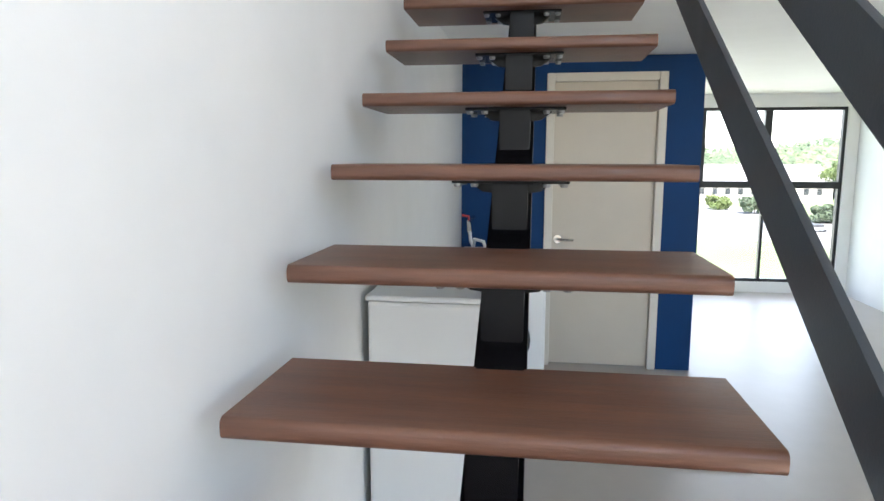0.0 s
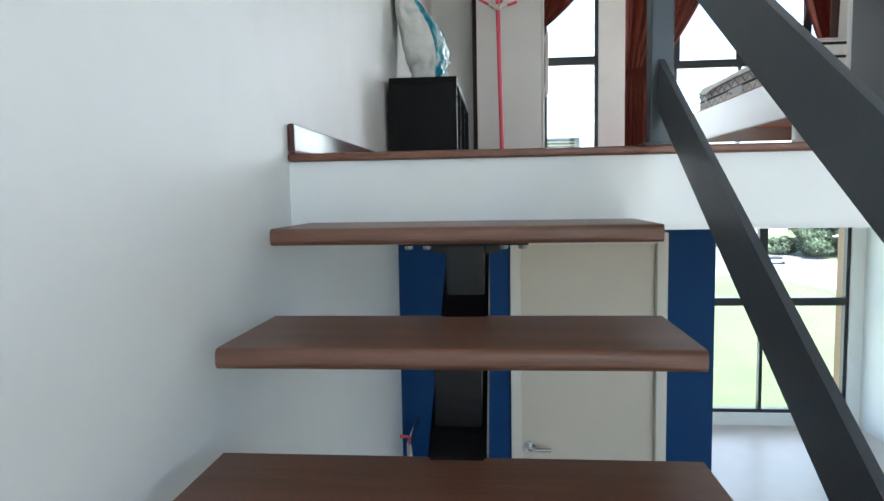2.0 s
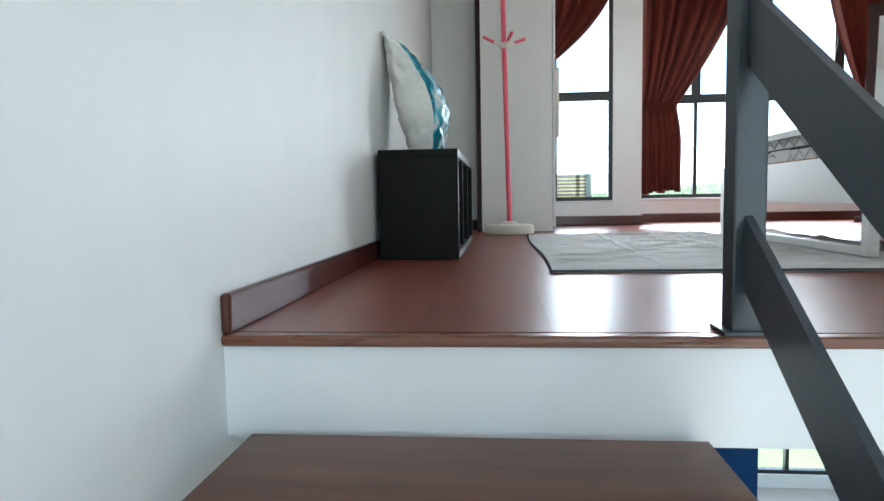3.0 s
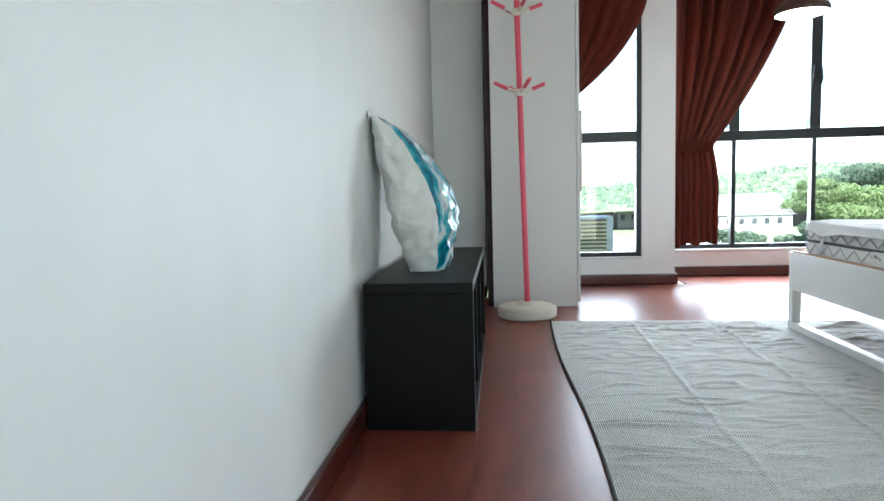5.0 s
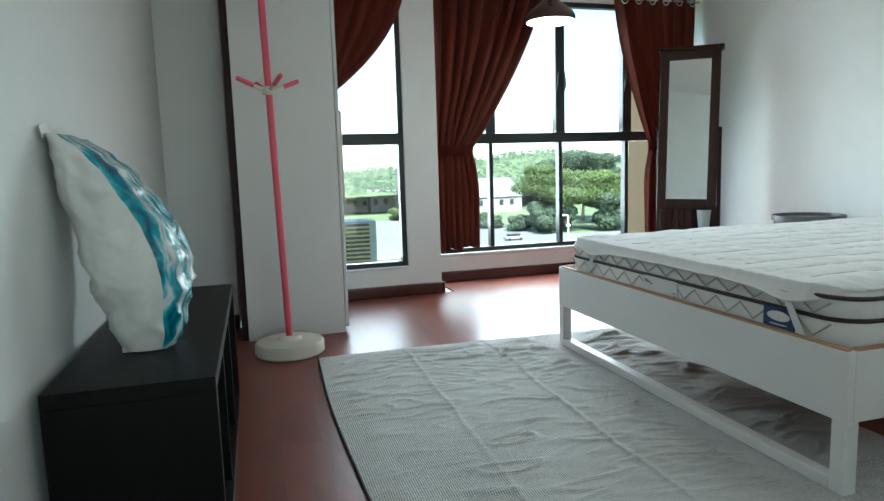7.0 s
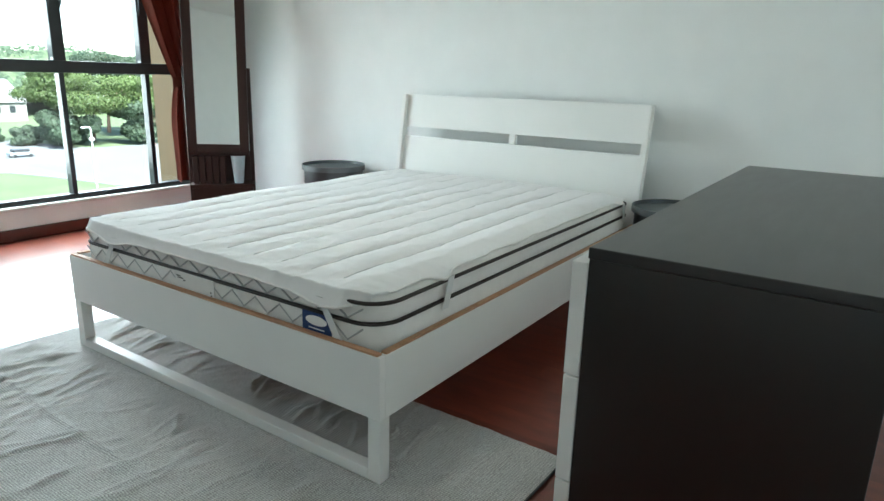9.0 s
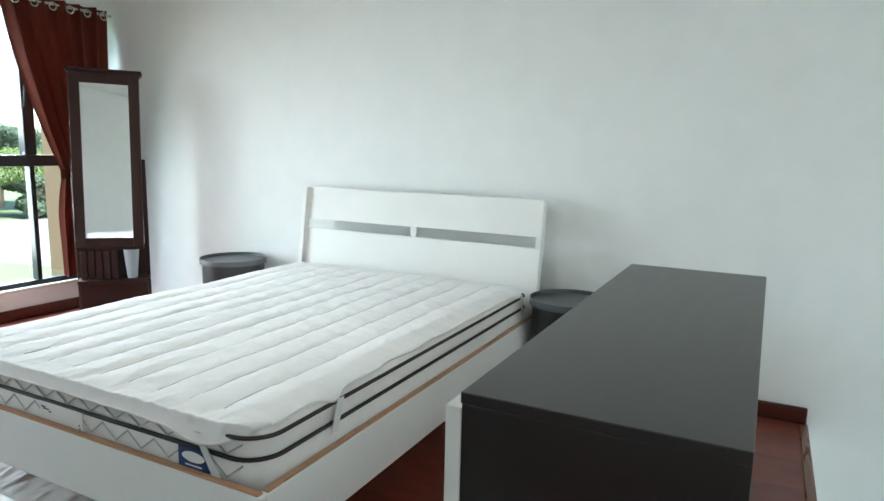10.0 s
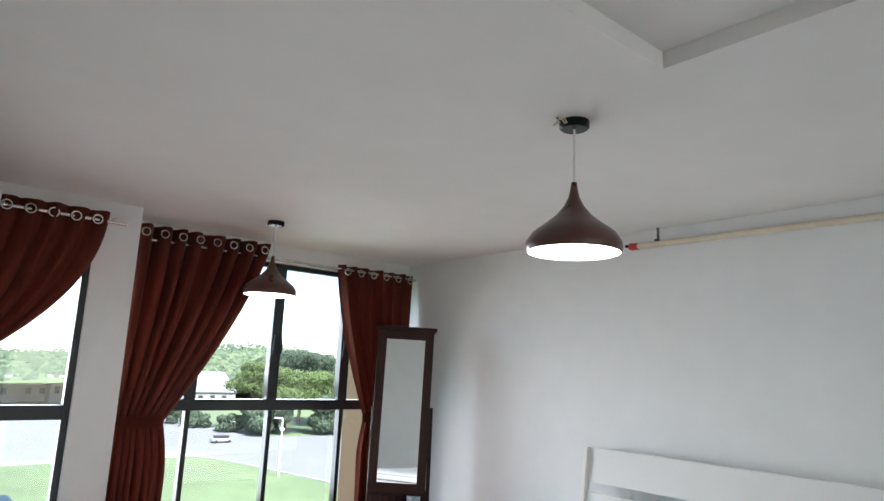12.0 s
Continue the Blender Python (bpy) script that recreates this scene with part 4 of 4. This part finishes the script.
LM = MM @ Matrix.Translation((-0.02, 0, 0.5)) @ Matrix.Rotation(radians(1), 4, "Y") @ Matrix.Rotation(radians(-3), 4, "X")
part("cabinet", placed(merge(box(-0.235, 0.235, 0.0, 0.10, 0.0, 1.15, 0.004), box(-0.245, 0.245, -0.020, 0.11, 1.15, 1.162, 0.004), box(-0.258, 0.258, -0.034, 0.12, 1.162, 1.182, 0.006)), LM), MIRF, mc)
part("mirror_frame", placed(merge(box(-0.235, -0.163, -0.022, 0.0, 0.02, 1.15, 0.004), box(0.163, 0.235, -0.022, 0.0, 0.02, 1.15, 0.004), box(-0.163, 0.163, -0.022, 0.0, 1.088, 1.15, 0.004), box(-0.163, 0.163, -0.022, 0.0, 0.02, 0.08, 0.004)), LM), MIRF, mc)
part("mirror_glass", placed(box(-0.163, 0.163, -0.010, -0.002, 0.08, 1.088), LM), MIRROR, mc)
for sx in (-0.25, 0.235):
    part("stand_post", placed(merge(box(sx - 0.016, sx + 0.016, 0.105, 0.15, 0.0, 1.10, 0.006), box(sx - 0.02, sx + 0.02, -0.14, 0.24, 0.0, 0.045, 0.008))), MIRF, mc)
part("shelf", placed(box(-0.25, 0.25, -0.07, 0.16, 0.28, 0.305, 0.004)), MIRF, mc)
part("base", placed(box(-0.235, 0.235, -0.05, 0.15, 0.045, 0.28, 0.004)), MIRF, mc)
# panel added to make the gap behind the cup dark
part("dark_gap_panel", placed(box(-0.235, 0.235, 0.135, 0.145, 0.305, 0.52, 0.002)), MIRF, mc)
for k in range(5):
    part("lower_slat", placed(box(-0.225 + 0.052 * k, -0.183 + 0.052 * k, -0.02, 0.02, 0.305, 0.50, 0.004)), MIRF, mc)
cup = thing("cup", "pale blue tapered plastic cup on the mirror cabinet's shelf", "cup", at=(3.67, 4.14, 0.305))
CUPM = mat("pale blue plastic", (0.42, 0.52, 0.56), 0.3, grain=0.05, scale=20)
part("wall", placed(turned([(0.0, 0.306), (0.036, 0.306), (0.056, 0.50), (0.052, 0.50), (0.032, 0.315), (0.0, 0.315)], 0.125, -0.005, 24, closed=False)), CUPM, cup, "", 40)


# ---- curtains ----
def curtain(name, label, x_out, x_in, tie_x0, tie_x1, z_top, z_tie, z_bot, y, folds, thick=0.05, seed=0, sweep=(0.18, 1.5)):
    """A curtain tied back to its outer side: full width at the rail, gathered at the tie, a skirt below it."""
    ct = thing(name, label, "curtain", at=((x_out + x_in) / 2, y, z_bot))
    H = z_top - z_bot
    vt = (z_top - z_tie) / H

    def f(u, v):
        z = z_top - H * v
        if v < vt:
            s = v / vt
            e = s ** 2.1
            a = x_out + (tie_x0 - x_out) * s
            b = x_in + (tie_x1 - x_in) * (sweep[0] * s + (1 - sweep[0]) * s ** sweep[1])
            amp = thick * (1 - 0.55 * e)
        else:
            s = (v - vt) / (1 - vt)
            fl = min(1, s * 2.2)
            a = tie_x0 - 0.02 * fl * (1 if x_out < x_in else -1)
            b = tie_x1 + 0.045 * math.sin(fl * 1.57) * (1 if x_out < x_in else -1)
            amp = thick * (0.45 + 0.4 * fl)
        x = a + (b - a) * u
        ph = 2 * math.pi * folds * (u + 0.05 * noise.noise((u * 4.5, seed, 0.5))) + 0.9 * noise.noise((u * 3, v * 1.6, seed))
        yy = y + amp * math.sin(ph) * (0.7 + 0.5 * noise.noise((u * 5, v * 1.5, seed + 4))) + 0.014 * noise.noise((u * 20, v * 2.5, seed + 9))
        x += 0.012 * math.cos(ph) * (1 if v > vt else 0.7)
        hem = max(0.0, v - 0.9) * (0.25 * u + 0.12 * math.sin(u * 17 + seed))
        return (x, yy, z + hem)

    part("cloth", sheet(int(folds * 14), 70, f, 0.002), CURT, ct, "", 80)
    ty0, ty1 = min(tie_x0, tie_x1) - 0.012, max(tie_x0, tie_x1) + 0.012
    n = 24
    pts = [((ty0 + ty1) / 2 + (ty1 - ty0) / 2 * math.cos(2 * math.pi * k / n), y + (thick * 0.75) * math.sin(2 * math.pi * k / n)) for k in range(n)]
    bm = bmesh.new()
    r0 = [bm.verts.new((px, py, z_tie - 0.035)) for px, py in pts]
    r1 = [bm.verts.new((px, py, z_tie + 0.035)) for px, py in pts]
    for k in range(n):
        bm.faces.new((r0[k], r0[(k + 1) % n], r1[(k + 1) % n], r1[k]))
    bmesh.ops.solidify(bm, geom=bm.faces[:], thickness=0.004)
    part("tie_band", bm, CURT, ct, "", 60)
    span = x_in - x_out
    for k in range(int(folds)):
        xx = x_out + span * (k + 0.5) / int(folds)
        bm = bmesh.new()
        rings = []
        for i in range(20):
            a = 2 * math.pi * i / 20
            rings.append([bm.verts.new((xx + (0.024 + 0.006 * math.cos(b)) * math.cos(a), y - thick * 0.9 + 0.006 * math.sin(b), z_top - 0.055 + (0.024 + 0.006 * math.cos(b)) * math.sin(a))) for b in [2 * math.pi * j / 6 for j in range(6)]])
        for i in range(20):
            for j in range(6):
                bm.faces.new((rings[i][j], rings[(i + 1) % 20][j], rings[(i + 1) % 20][(j + 1) % 6], rings[i][(j + 1) % 6]))
        part("eyelet", bm, CHROME, ct, "chrome eyelet", 60)
    return ct


curtain("curtain", "copper-brown satin curtain tied back beside the pier", 1.735, 2.64, 1.745, 2.03, 2.205, 0.99, 0.25, 4.635, 8, 0.066, seed=1)
curtain("curtain", "copper-brown satin curtain tied back behind the mirror", 3.97, 3.24, 3.93, 3.56, 2.15, 0.99, 0.25, 4.66, 6, seed=2)
curtain("curtain", "copper-brown satin curtain swept behind the wardrobe", 0.97, 1.50, 0.86, 0.925, 2.17, 1.30, 0.45, 4.285, 5, 0.03, seed=3, sweep=(0.05, 2.2))
for x0, x1, y in ((1.72, 4.0, 4.655), (0.95, 1.60, 4.28)):
    rd = thing("curtain_rod", "slim silver curtain rod under the ceiling", "curtain rod", at=((x0 + x1) / 2, y, 2.115))
    part("rod", tube([(x0, y, 2.115), (x1, y, 2.115)], 0.011, 12), CHROME, rd, "", 60)
    for x in (x0 + 0.06, x1 - 0.06):
        part("holder", box(x - 0.008, x + 0.008, y - 0.008, y + (0.118 if y > 4.5 else 0.082), 2.122, 2.142, 0.002), CHROME, rd)


# ---- pendant lamps ----
def pendant(x, y, label, wires):
    p = thing("pendant_lamp", label, "pendant lamp", "pendant lamps of the loft", at=(x, y, CEIL))
    part("canopy", turned([(0.0, CEIL - 0.028), (0.045, CEIL - 0.028), (0.052, CEIL - 0.022), (0.052, CEIL), (0.0, CEIL)], x, y, 28), STEEL, p, "black ceiling canopy", 40)
    part("cord", tube([(x, y, CEIL - 0.028), (x, y, 2.02)], 0.004, 8), ELAST, p, "pale cord")
    out = [(0.008, 2.03), (0.012, 2.00), (0.017, 1.975), (0.030, 1.945), (0.055, 1.91), (0.09, 1.878), (0.122, 1.85), (0.139, 1.82), (0.142, 1.80), (0.137, 1.785)]
    inn = [(r - 0.004, z - 0.003) for r, z in reversed(out[2:-1])]
    out = [(r * 1.15, z) for r, z in out]
    inn = [(r * 1.15, z) for r, z in inn]
    part("shade", turned(out + [(0.154, 1.785)], x, y, 40, closed=False), COPPER, p, "bronze-brown onion-shaped metal shade", 50)
    part("lining", turned([(0.154, 1.785)] + inn + [(0.0, 1.972)], x, y, 40, closed=False), LAMPIN, p, "white inner face", 50)
    part("bulb", turned([(0.0, 1.79), (0.03, 1.80), (0.042, 1.825), (0.036, 1.855), (0.018, 1.885), (0.014, 1.93), (0.0, 1.93)], x, y, 20), BULB, p, "lit warm-white bulb", 60)
    part("diffuser", turned([(0.0, 1.789), (0.151, 1.791), (0.151, 1.794), (0.0, 1.795)], x, y, 32), DIFF, p, "glowing white diffuser", 40)
    if wires:
        for k in range(3):
            part("loose_wire", tube([(x - 0.05, y + 0.008 * k, CEIL - 0.008), (x - 0.075 - 0.006 * k, y + 0.01 * k, CEIL - 0.02 - 0.006 * k), (x - 0.095, y - 0.012 * k, CEIL - 0.012), (x - 0.06, y - 0.008 * k, CEIL - 0.024)], 0.0028, 6), YELP if k else STEEL, p)
    return p


DIFF = emit("lamp diffuser", (1.0, 0.93, 0.84), 2.3)
pendant(2.368, 1.707, "lit bronze-brown pendant lamp with loose ceiling wires", True)
pendant(2.41, 4.07, "lit bronze-brown pendant lamp near the wide window", False)

# ---- pipe on the wall ----
pp = thing("sprinkler_pipe", "yellowed pipe with a red end along the wall's top", "pipe", at=(3.96, 1.0, 2.15))
part("pipe", tube([(3.985, 2.50, 2.155), (3.985, -3.0, 2.12)], 0.018, 12), YELP, pp, "", 60)
part("end_cap", tube([(3.985, 2.49, 2.155), (3.985, 2.53, 2.155), (3.985, 2.545, 2.16)], 0.021, 12), REDP, pp, "red plastic end cap", 60)
part("nozzle", tube([(3.985, 2.54, 2.158), (3.985, 2.58, 2.165)], 0.009, 8), STEEL, pp)
for y in (2.36, -0.8):
    part("hanger", merge(box(3.98, 3.99, y - 0.006, y + 0.006, 2.16, CEIL), box(3.955, 4.015, y - 0.008, y + 0.008, 2.166, 2.178, 0.002)), GREYT, pp)

# ---- outdoors ----
GRASS = mat("grass", (0.09, 0.12, 0.05), 0.9, grain=0.3, scale=0.3, bump=0.3, bump_scale=3)
ROAD = mat("pale concrete road", (0.13, 0.13, 0.127), 0.85, grain=0.15, scale=0.4)
KERB = mat("kerb concrete", (0.28, 0.275, 0.26), 0.85, grain=0.15, scale=2)
LEAF = mat("broad leaves", (0.12, 0.165, 0.05), 0.7, grain=0.35, scale=0.9)
LEAFD = mat("dark leaves", (0.085, 0.12, 0.07), 0.7, grain=0.35, scale=0.9)
BARK = mat("bark", (0.12, 0.085, 0.06), 0.9, grain=0.3, scale=4, bump=0.4, bump_scale=8)
ROOF = mat("pale metal roof", (0.19, 0.18, 0.18), 0.7, grain=0.15, scale=0.8)
ROOFR = mat("red roof tile", (0.27, 0.21, 0.17), 0.8, grain=0.25, scale=0.8)
PLASTER = mat("pale house plaster", (0.22, 0.21, 0.19), 0.85, grain=0.12, scale=0.6)
YPLAST = mat("warm yellow facade plaster", (0.34, 0.21, 0.11), 0.8, grain=0.08, scale=1.0, bump=0.1, bump_scale=30)
CARP = mat("silver car paint", (0.35, 0.37, 0.38), 0.3, metal=0.5)
for m in (LEAF, LEAFD):
    # light passing through the leaves
    nt = m.node_tree
    b = nt.nodes["Principled BSDF"]
    tl, mx = nt.nodes.new("ShaderNodeBsdfTranslucent"), nt.nodes.new("ShaderNodeMixShader")
    nt.links.new(b.inputs["Base Color"].links[0].from_socket, tl.inputs[0])
    mx.inputs[0].default_value = 0.5
    nt.links.new(b.outputs[0], mx.inputs[1])
    nt.links.new(tl.outputs[0], mx.inputs[2])
    nt.links.new(mx.outputs[0], nt.nodes["Material Output"].inputs[0])
GZ = -15.0
structure("ground", box(-1500, 1500, 5.2, 2600, GZ - 1, GZ), GRASS, "grassy ground reaching the hazy horizon", "ground")


def ease(x, x0, x1, a, b):
    """From a at x0 to b at x1, smoothly."""
    k = min(1.0, max(0.0, (x - x0) / (x1 - x0)))
    return a + (b - a) * k * k * (3 - 2 * k)


def road_near(x):
    return ease(x, 43, 58, 117, 58)


def road_far(x):
    return ease(x, 56, 72, 206, 137)


structure("road", slab(140, 6, lambda u, v: (-90 + 300 * u, road_near(-90 + 300 * u) * (1 - v) + road_far(-90 + 300 * u) * v, GZ + 0.02), 0.15), ROAD, "wide pale concrete road curving past the grass", "road")
structure("pavement", slab(140, 2, lambda u, v: (-90 + 300 * u, road_near(-90 + 300 * u) - 2.2 + 2.2 * v, GZ + 0.14), 0.14), KERB, "raised pale kerb along the road", "pavement")
structure("wall_outer_pier", box(4.98, 6.0, 6.1, 7.2, -15, 3.2), YPLAST, "warm yellow facade pier outside the wide window", "wall")


def tree(x, y, h, r, leaf, label, seed, count=1500):
    rnd = random.Random(seed)
    t = thing("tree", label, "tree", at=(x, y, GZ))
    part("trunk", tube([(x, y, GZ), (x + 0.1 * h * 0.2, y, GZ + h * 0.3), (x - 0.02 * h, y, GZ + h * 0.75)], 0.045 * h * 0.6, 8, 0.35), BARK, t)
    for k in range(5):
        a = rnd.uniform(0, 6.28)
        part("limb", tube([(x, y, GZ + h * (0.35 + 0.06 * k)), (x + r * 0.4 * math.cos(a), y + r * 0.4 * math.sin(a), GZ + h * (0.55 + 0.05 * k)), (x + r * 0.7 * math.cos(a), y + r * 0.7 * math.sin(a), GZ + h * (0.68 + 0.05 * k))], 0.014 * h, 6, 0.4), BARK, t)
    verts, faces = [], []
    lobes = [(rnd.uniform(-0.65, 0.65) * r, rnd.uniform(-0.65, 0.65) * r, h * (rnd.uniform(0.5, 0.92) if h > 12 else rnd.uniform(0.16, 0.85)), r * rnd.uniform(0.22, 0.42)) for _ in range(26)]
    for i in range(count):
        lx, ly, lz, lr = rnd.choice(lobes)
        d = Vector((rnd.gauss(0, 1), rnd.gauss(0, 1), rnd.gauss(0, 0.8))).normalized() * lr * rnd.uniform(0.8, 1.05)
        c = Vector((x + lx, y + ly, GZ + lz)) + Vector((d.x, d.y, d.z * (0.4 if h > 12 else 0.7)))
        s = rnd.uniform(0.2, 0.42)
        nrm = (d.normalized() + 0.45 * Vector((rnd.gauss(0, 1), rnd.gauss(0, 1), rnd.gauss(0, 1)))).normalized()
        a = nrm.cross(Vector((rnd.gauss(0, 1), rnd.gauss(0, 1), rnd.gauss(0, 1)))).normalized() * s
        b = nrm.cross(a).normalized() * s * 0.6
        n = len(verts)
        verts += [c - a, c + b, c + a, c - b]
        faces.append((n, n + 1, n + 2, n + 3))
    me = bpy.data.meshes.new("crown")
    me.from_pydata(verts, [], faces)
    me.materials.append(leaf)
    ob = new("crown", me)
    ob.parent = t
    ob.matrix_parent_inverse = t.matrix_world.inverted()
    return t


rt = random.Random(5)
# broad trees on the far side of the road, then a low hedge by the long roof
for x, y, h, r, m in ((78, 149, 16.5, 14, LEAF), (70, 143, 7, 6, LEAFD), (84, 141, 9, 7, LEAFD), (97, 150, 15, 10, LEAF), (112, 152, 17, 12, LEAFD), (100, 141, 7, 6, LEAF), (92, 168, 20, 12, LEAFD), (128, 156, 16, 12, LEAF), (124, 146, 8, 7, LEAFD)):
    tree(x, y, h, r, m, "dark green tree beyond the road" if m is LEAFD else "broad yellow-green tree beyond the road", int(x), 9000 + int(1100 * r))
for x in (46, 52, 57, 61, 65):
    tree(x, 150 + (65 - x) * 2.9, 4.2, 4.0, LEAFD if x % 2 else LEAF, "low green hedge bush beyond the road", 200 + x, 3500)


def house(x, y, w, d, h, roofm, label):
    hs = thing("house", label, "house", at=(x, y, GZ))
    part("wall", box(x - w / 2, x + w / 2, y - d / 2, y + d / 2, GZ, GZ + h), PLASTER, hs)
    bm = bmesh.new()
    for sx in (-1, 1):
        for py, pz in ((-d / 2 - 0.6, h - 0.1), (d / 2 + 0.6, h - 0.1), (0, h + d * 0.25)):
            bm.verts.new((x + sx * (w / 2 + 0.6), y + py, GZ + pz))
    bm.verts.ensure_lookup_table()
    v = bm.verts
    for q in ((0, 1, 2), (5, 4, 3), (0, 2, 5, 3), (2, 1, 4, 5), (1, 0, 3, 4)):
        bm.faces.new([v[i] for i in q])
    bmesh.ops.recalc_face_normals(bm, faces=bm.faces)
    part("roof", bm, roofm, hs)
    for k in range(int(w // 4)):
        part("window", box(x - w / 2 + 1.2 + 4 * k, x - w / 2 + 2.8 + 4 * k, y - d / 2 - 0.05, y - d / 2 + 0.1, GZ + h * 0.45, GZ + h * 0.8), FRAME, hs)
    return hs


for k in range(8):
    house(14 + 12 * k + rt.uniform(-3, 3), 262 + rt.uniform(-8, 70), rt.uniform(10, 18), rt.uniform(8, 11), rt.uniform(4, 7), ROOF if k % 2 else ROOFR, ("low house with a red tiled roof", "low house with a pale metal roof")[k % 2])
house(74, 232, 42, 26, 5.7, ROOF, "long low building with a broad pale roof")

# far wooded hills as one rolling mass of clumps
verts, faces = [], []
rh = random.Random(9)
for i in range(36000):
    x, y = rh.uniform(-260, 520), rh.uniform(240, 700)
    hh = 6 + 20 * max(0, noise.noise((x * 0.006, y * 0.006, 3.3)) + 0.25) * (y - 150) / 200
    c = Vector((x, y, GZ + hh * rh.uniform(0.8, 0.98)))
    s = rh.uniform(0.7, 1.7)
    nrm = Vector((rh.gauss(0, 0.4), -0.5 + rh.gauss(0, 0.4), 1.0)).normalized()
    a = nrm.cross(Vector((rh.gauss(0, 1), rh.gauss(0, 1), rh.gauss(0, 1)))).normalized() * s
    b = nrm.cross(a).normalized() * s * 0.8
    n = len(verts)
    verts += [c - a, c + b, c + a, c - b]
    faces.append((n, n + 1, n + 2, n + 3))
structure("hill", sheet(90, 50, lambda u, v: (-300 + 900 * u, 236 + 480 * v, GZ - 0.5 + 0.85 * (6 + 20 * max(0, noise.noise(((-300 + 900 * u) * 0.006, (236 + 480 * v) * 0.006, 3.3)) + 0.25) * (86 + 480 * v) / 200)), 0.3), GRASS, "far grassy hills under the woods", "ground")
me = bpy.data.meshes.new("far_woods")
me.from_pydata(verts, [], faces)
me.materials.append(LEAFD)
tagged(new("far_woods", me), "far hazy wooded hills behind the houses", "woods", kind="stuff")

lampp = thing("street_lamp", "white street lamp post with two lanterns beside the road", "street lamp", at=(47, 90, GZ))
part("post", tube([(47, 90, GZ), (47, 90, GZ + 8.0), (46.9, 90, GZ + 8.3), (46.3, 90, GZ + 8.4)], 0.10, 8), SILL, lampp)
part("lantern", box(45.7, 46.5, 89.85, 90.15, GZ + 8.26, GZ + 8.44, 0.04), SILL, lampp)
part("lantern", turned([(0.0, GZ + 6.4), (0.28, GZ + 6.5), (0.36, GZ + 6.75), (0.2, GZ + 6.95), (0.0, GZ + 7.0)], 47, 90, 16), SILL, lampp, "", 40)

car = thing("car", "silver parked car on the road", "car", at=(55, 131, GZ))
CY = 131.0
part("body", merge(box(52.8, 57.2, CY - 0.9, CY + 0.9, GZ + 0.35, GZ + 0.95, 0.15, 3)), CARP, car)
part("cabin", box(53.5, 56.3, CY - 0.8, CY + 0.8, GZ + 0.9, GZ + 1.5, 0.25, 3), DARKP, car)
for x in (53.6, 56.3):
    for y in (CY - 0.85, CY + 0.85):
        part("wheel", tube([(x, y - 0.1, GZ + 0.34), (x, y + 0.1, GZ + 0.34)], 0.33, 16), DARKP, car)

ac = thing("air_conditioner", "pale outdoor air-conditioner unit with a slatted grille", "air conditioner", at=(1.1, 5.4, 0.0))
ACM = mat("weathered grey-green casing", (0.27, 0.30, 0.28), 0.6, grain=0.15, scale=6)
ACS = mat("olive grille plastic", (0.34, 0.30, 0.13), 0.6)
part("casing", box(0.75, 1.42, 5.25, 5.55, -0.02, 0.46, 0.02), ACM, ac)
part("grille_back", box(0.80, 1.36, 5.244, 5.25, 0.025, 0.44), DARKP, ac, "dark grille opening")
for k in range(12):
    part("grille_slat", box(0.80, 1.36, 5.236, 5.25, 0.03 + 0.034 * k, 0.045 + 0.034 * k), ACS, ac)
part("bracket", merge(box(0.85, 0.90, 4.92, 5.55, -0.07, -0.02), box(1.27, 1.32, 4.92, 5.55, -0.07, -0.02)), GREYT, ac)

# ---- loft floor boards ----
fl = bpy.data.objects["floor_loft"]
rb = random.Random(3)
PLW = 0.128
lens = (1.2, 0.85, 0.5, 0.3)
bmeshes = {}
col = 0
x = 0.0
while x < 4.0:
    wdt = min(PLW, 4.02 - x)
    y = 0.056
    yend = 4.77 if x >= 1.70 else (4.36 if x >= 0.36 else 3.85)
    first = True
    while y < yend - 0.01:
        ln = (lens[col % 3] if first else 1.2)
        first = False
        ln = round(min(ln, yend - y), 3)
        key = (round(wdt, 3), ln)
        if key not in bmeshes:
            bm = box(0, key[0] - 0.0002, 0, ln - 0.0002, -0.0115, 0.0)
            me = bpy.data.meshes.new("floor_board")
            bm.to_mesh(me)
            bm.free()
            me.materials.append(FLOORW)
            bmeshes[key] = me
        ob = new("floor_board", bmeshes[key])
        ob.parent = fl
        ob.location = (x, y, 0)
        y += ln
    x += wdt
    col += 1
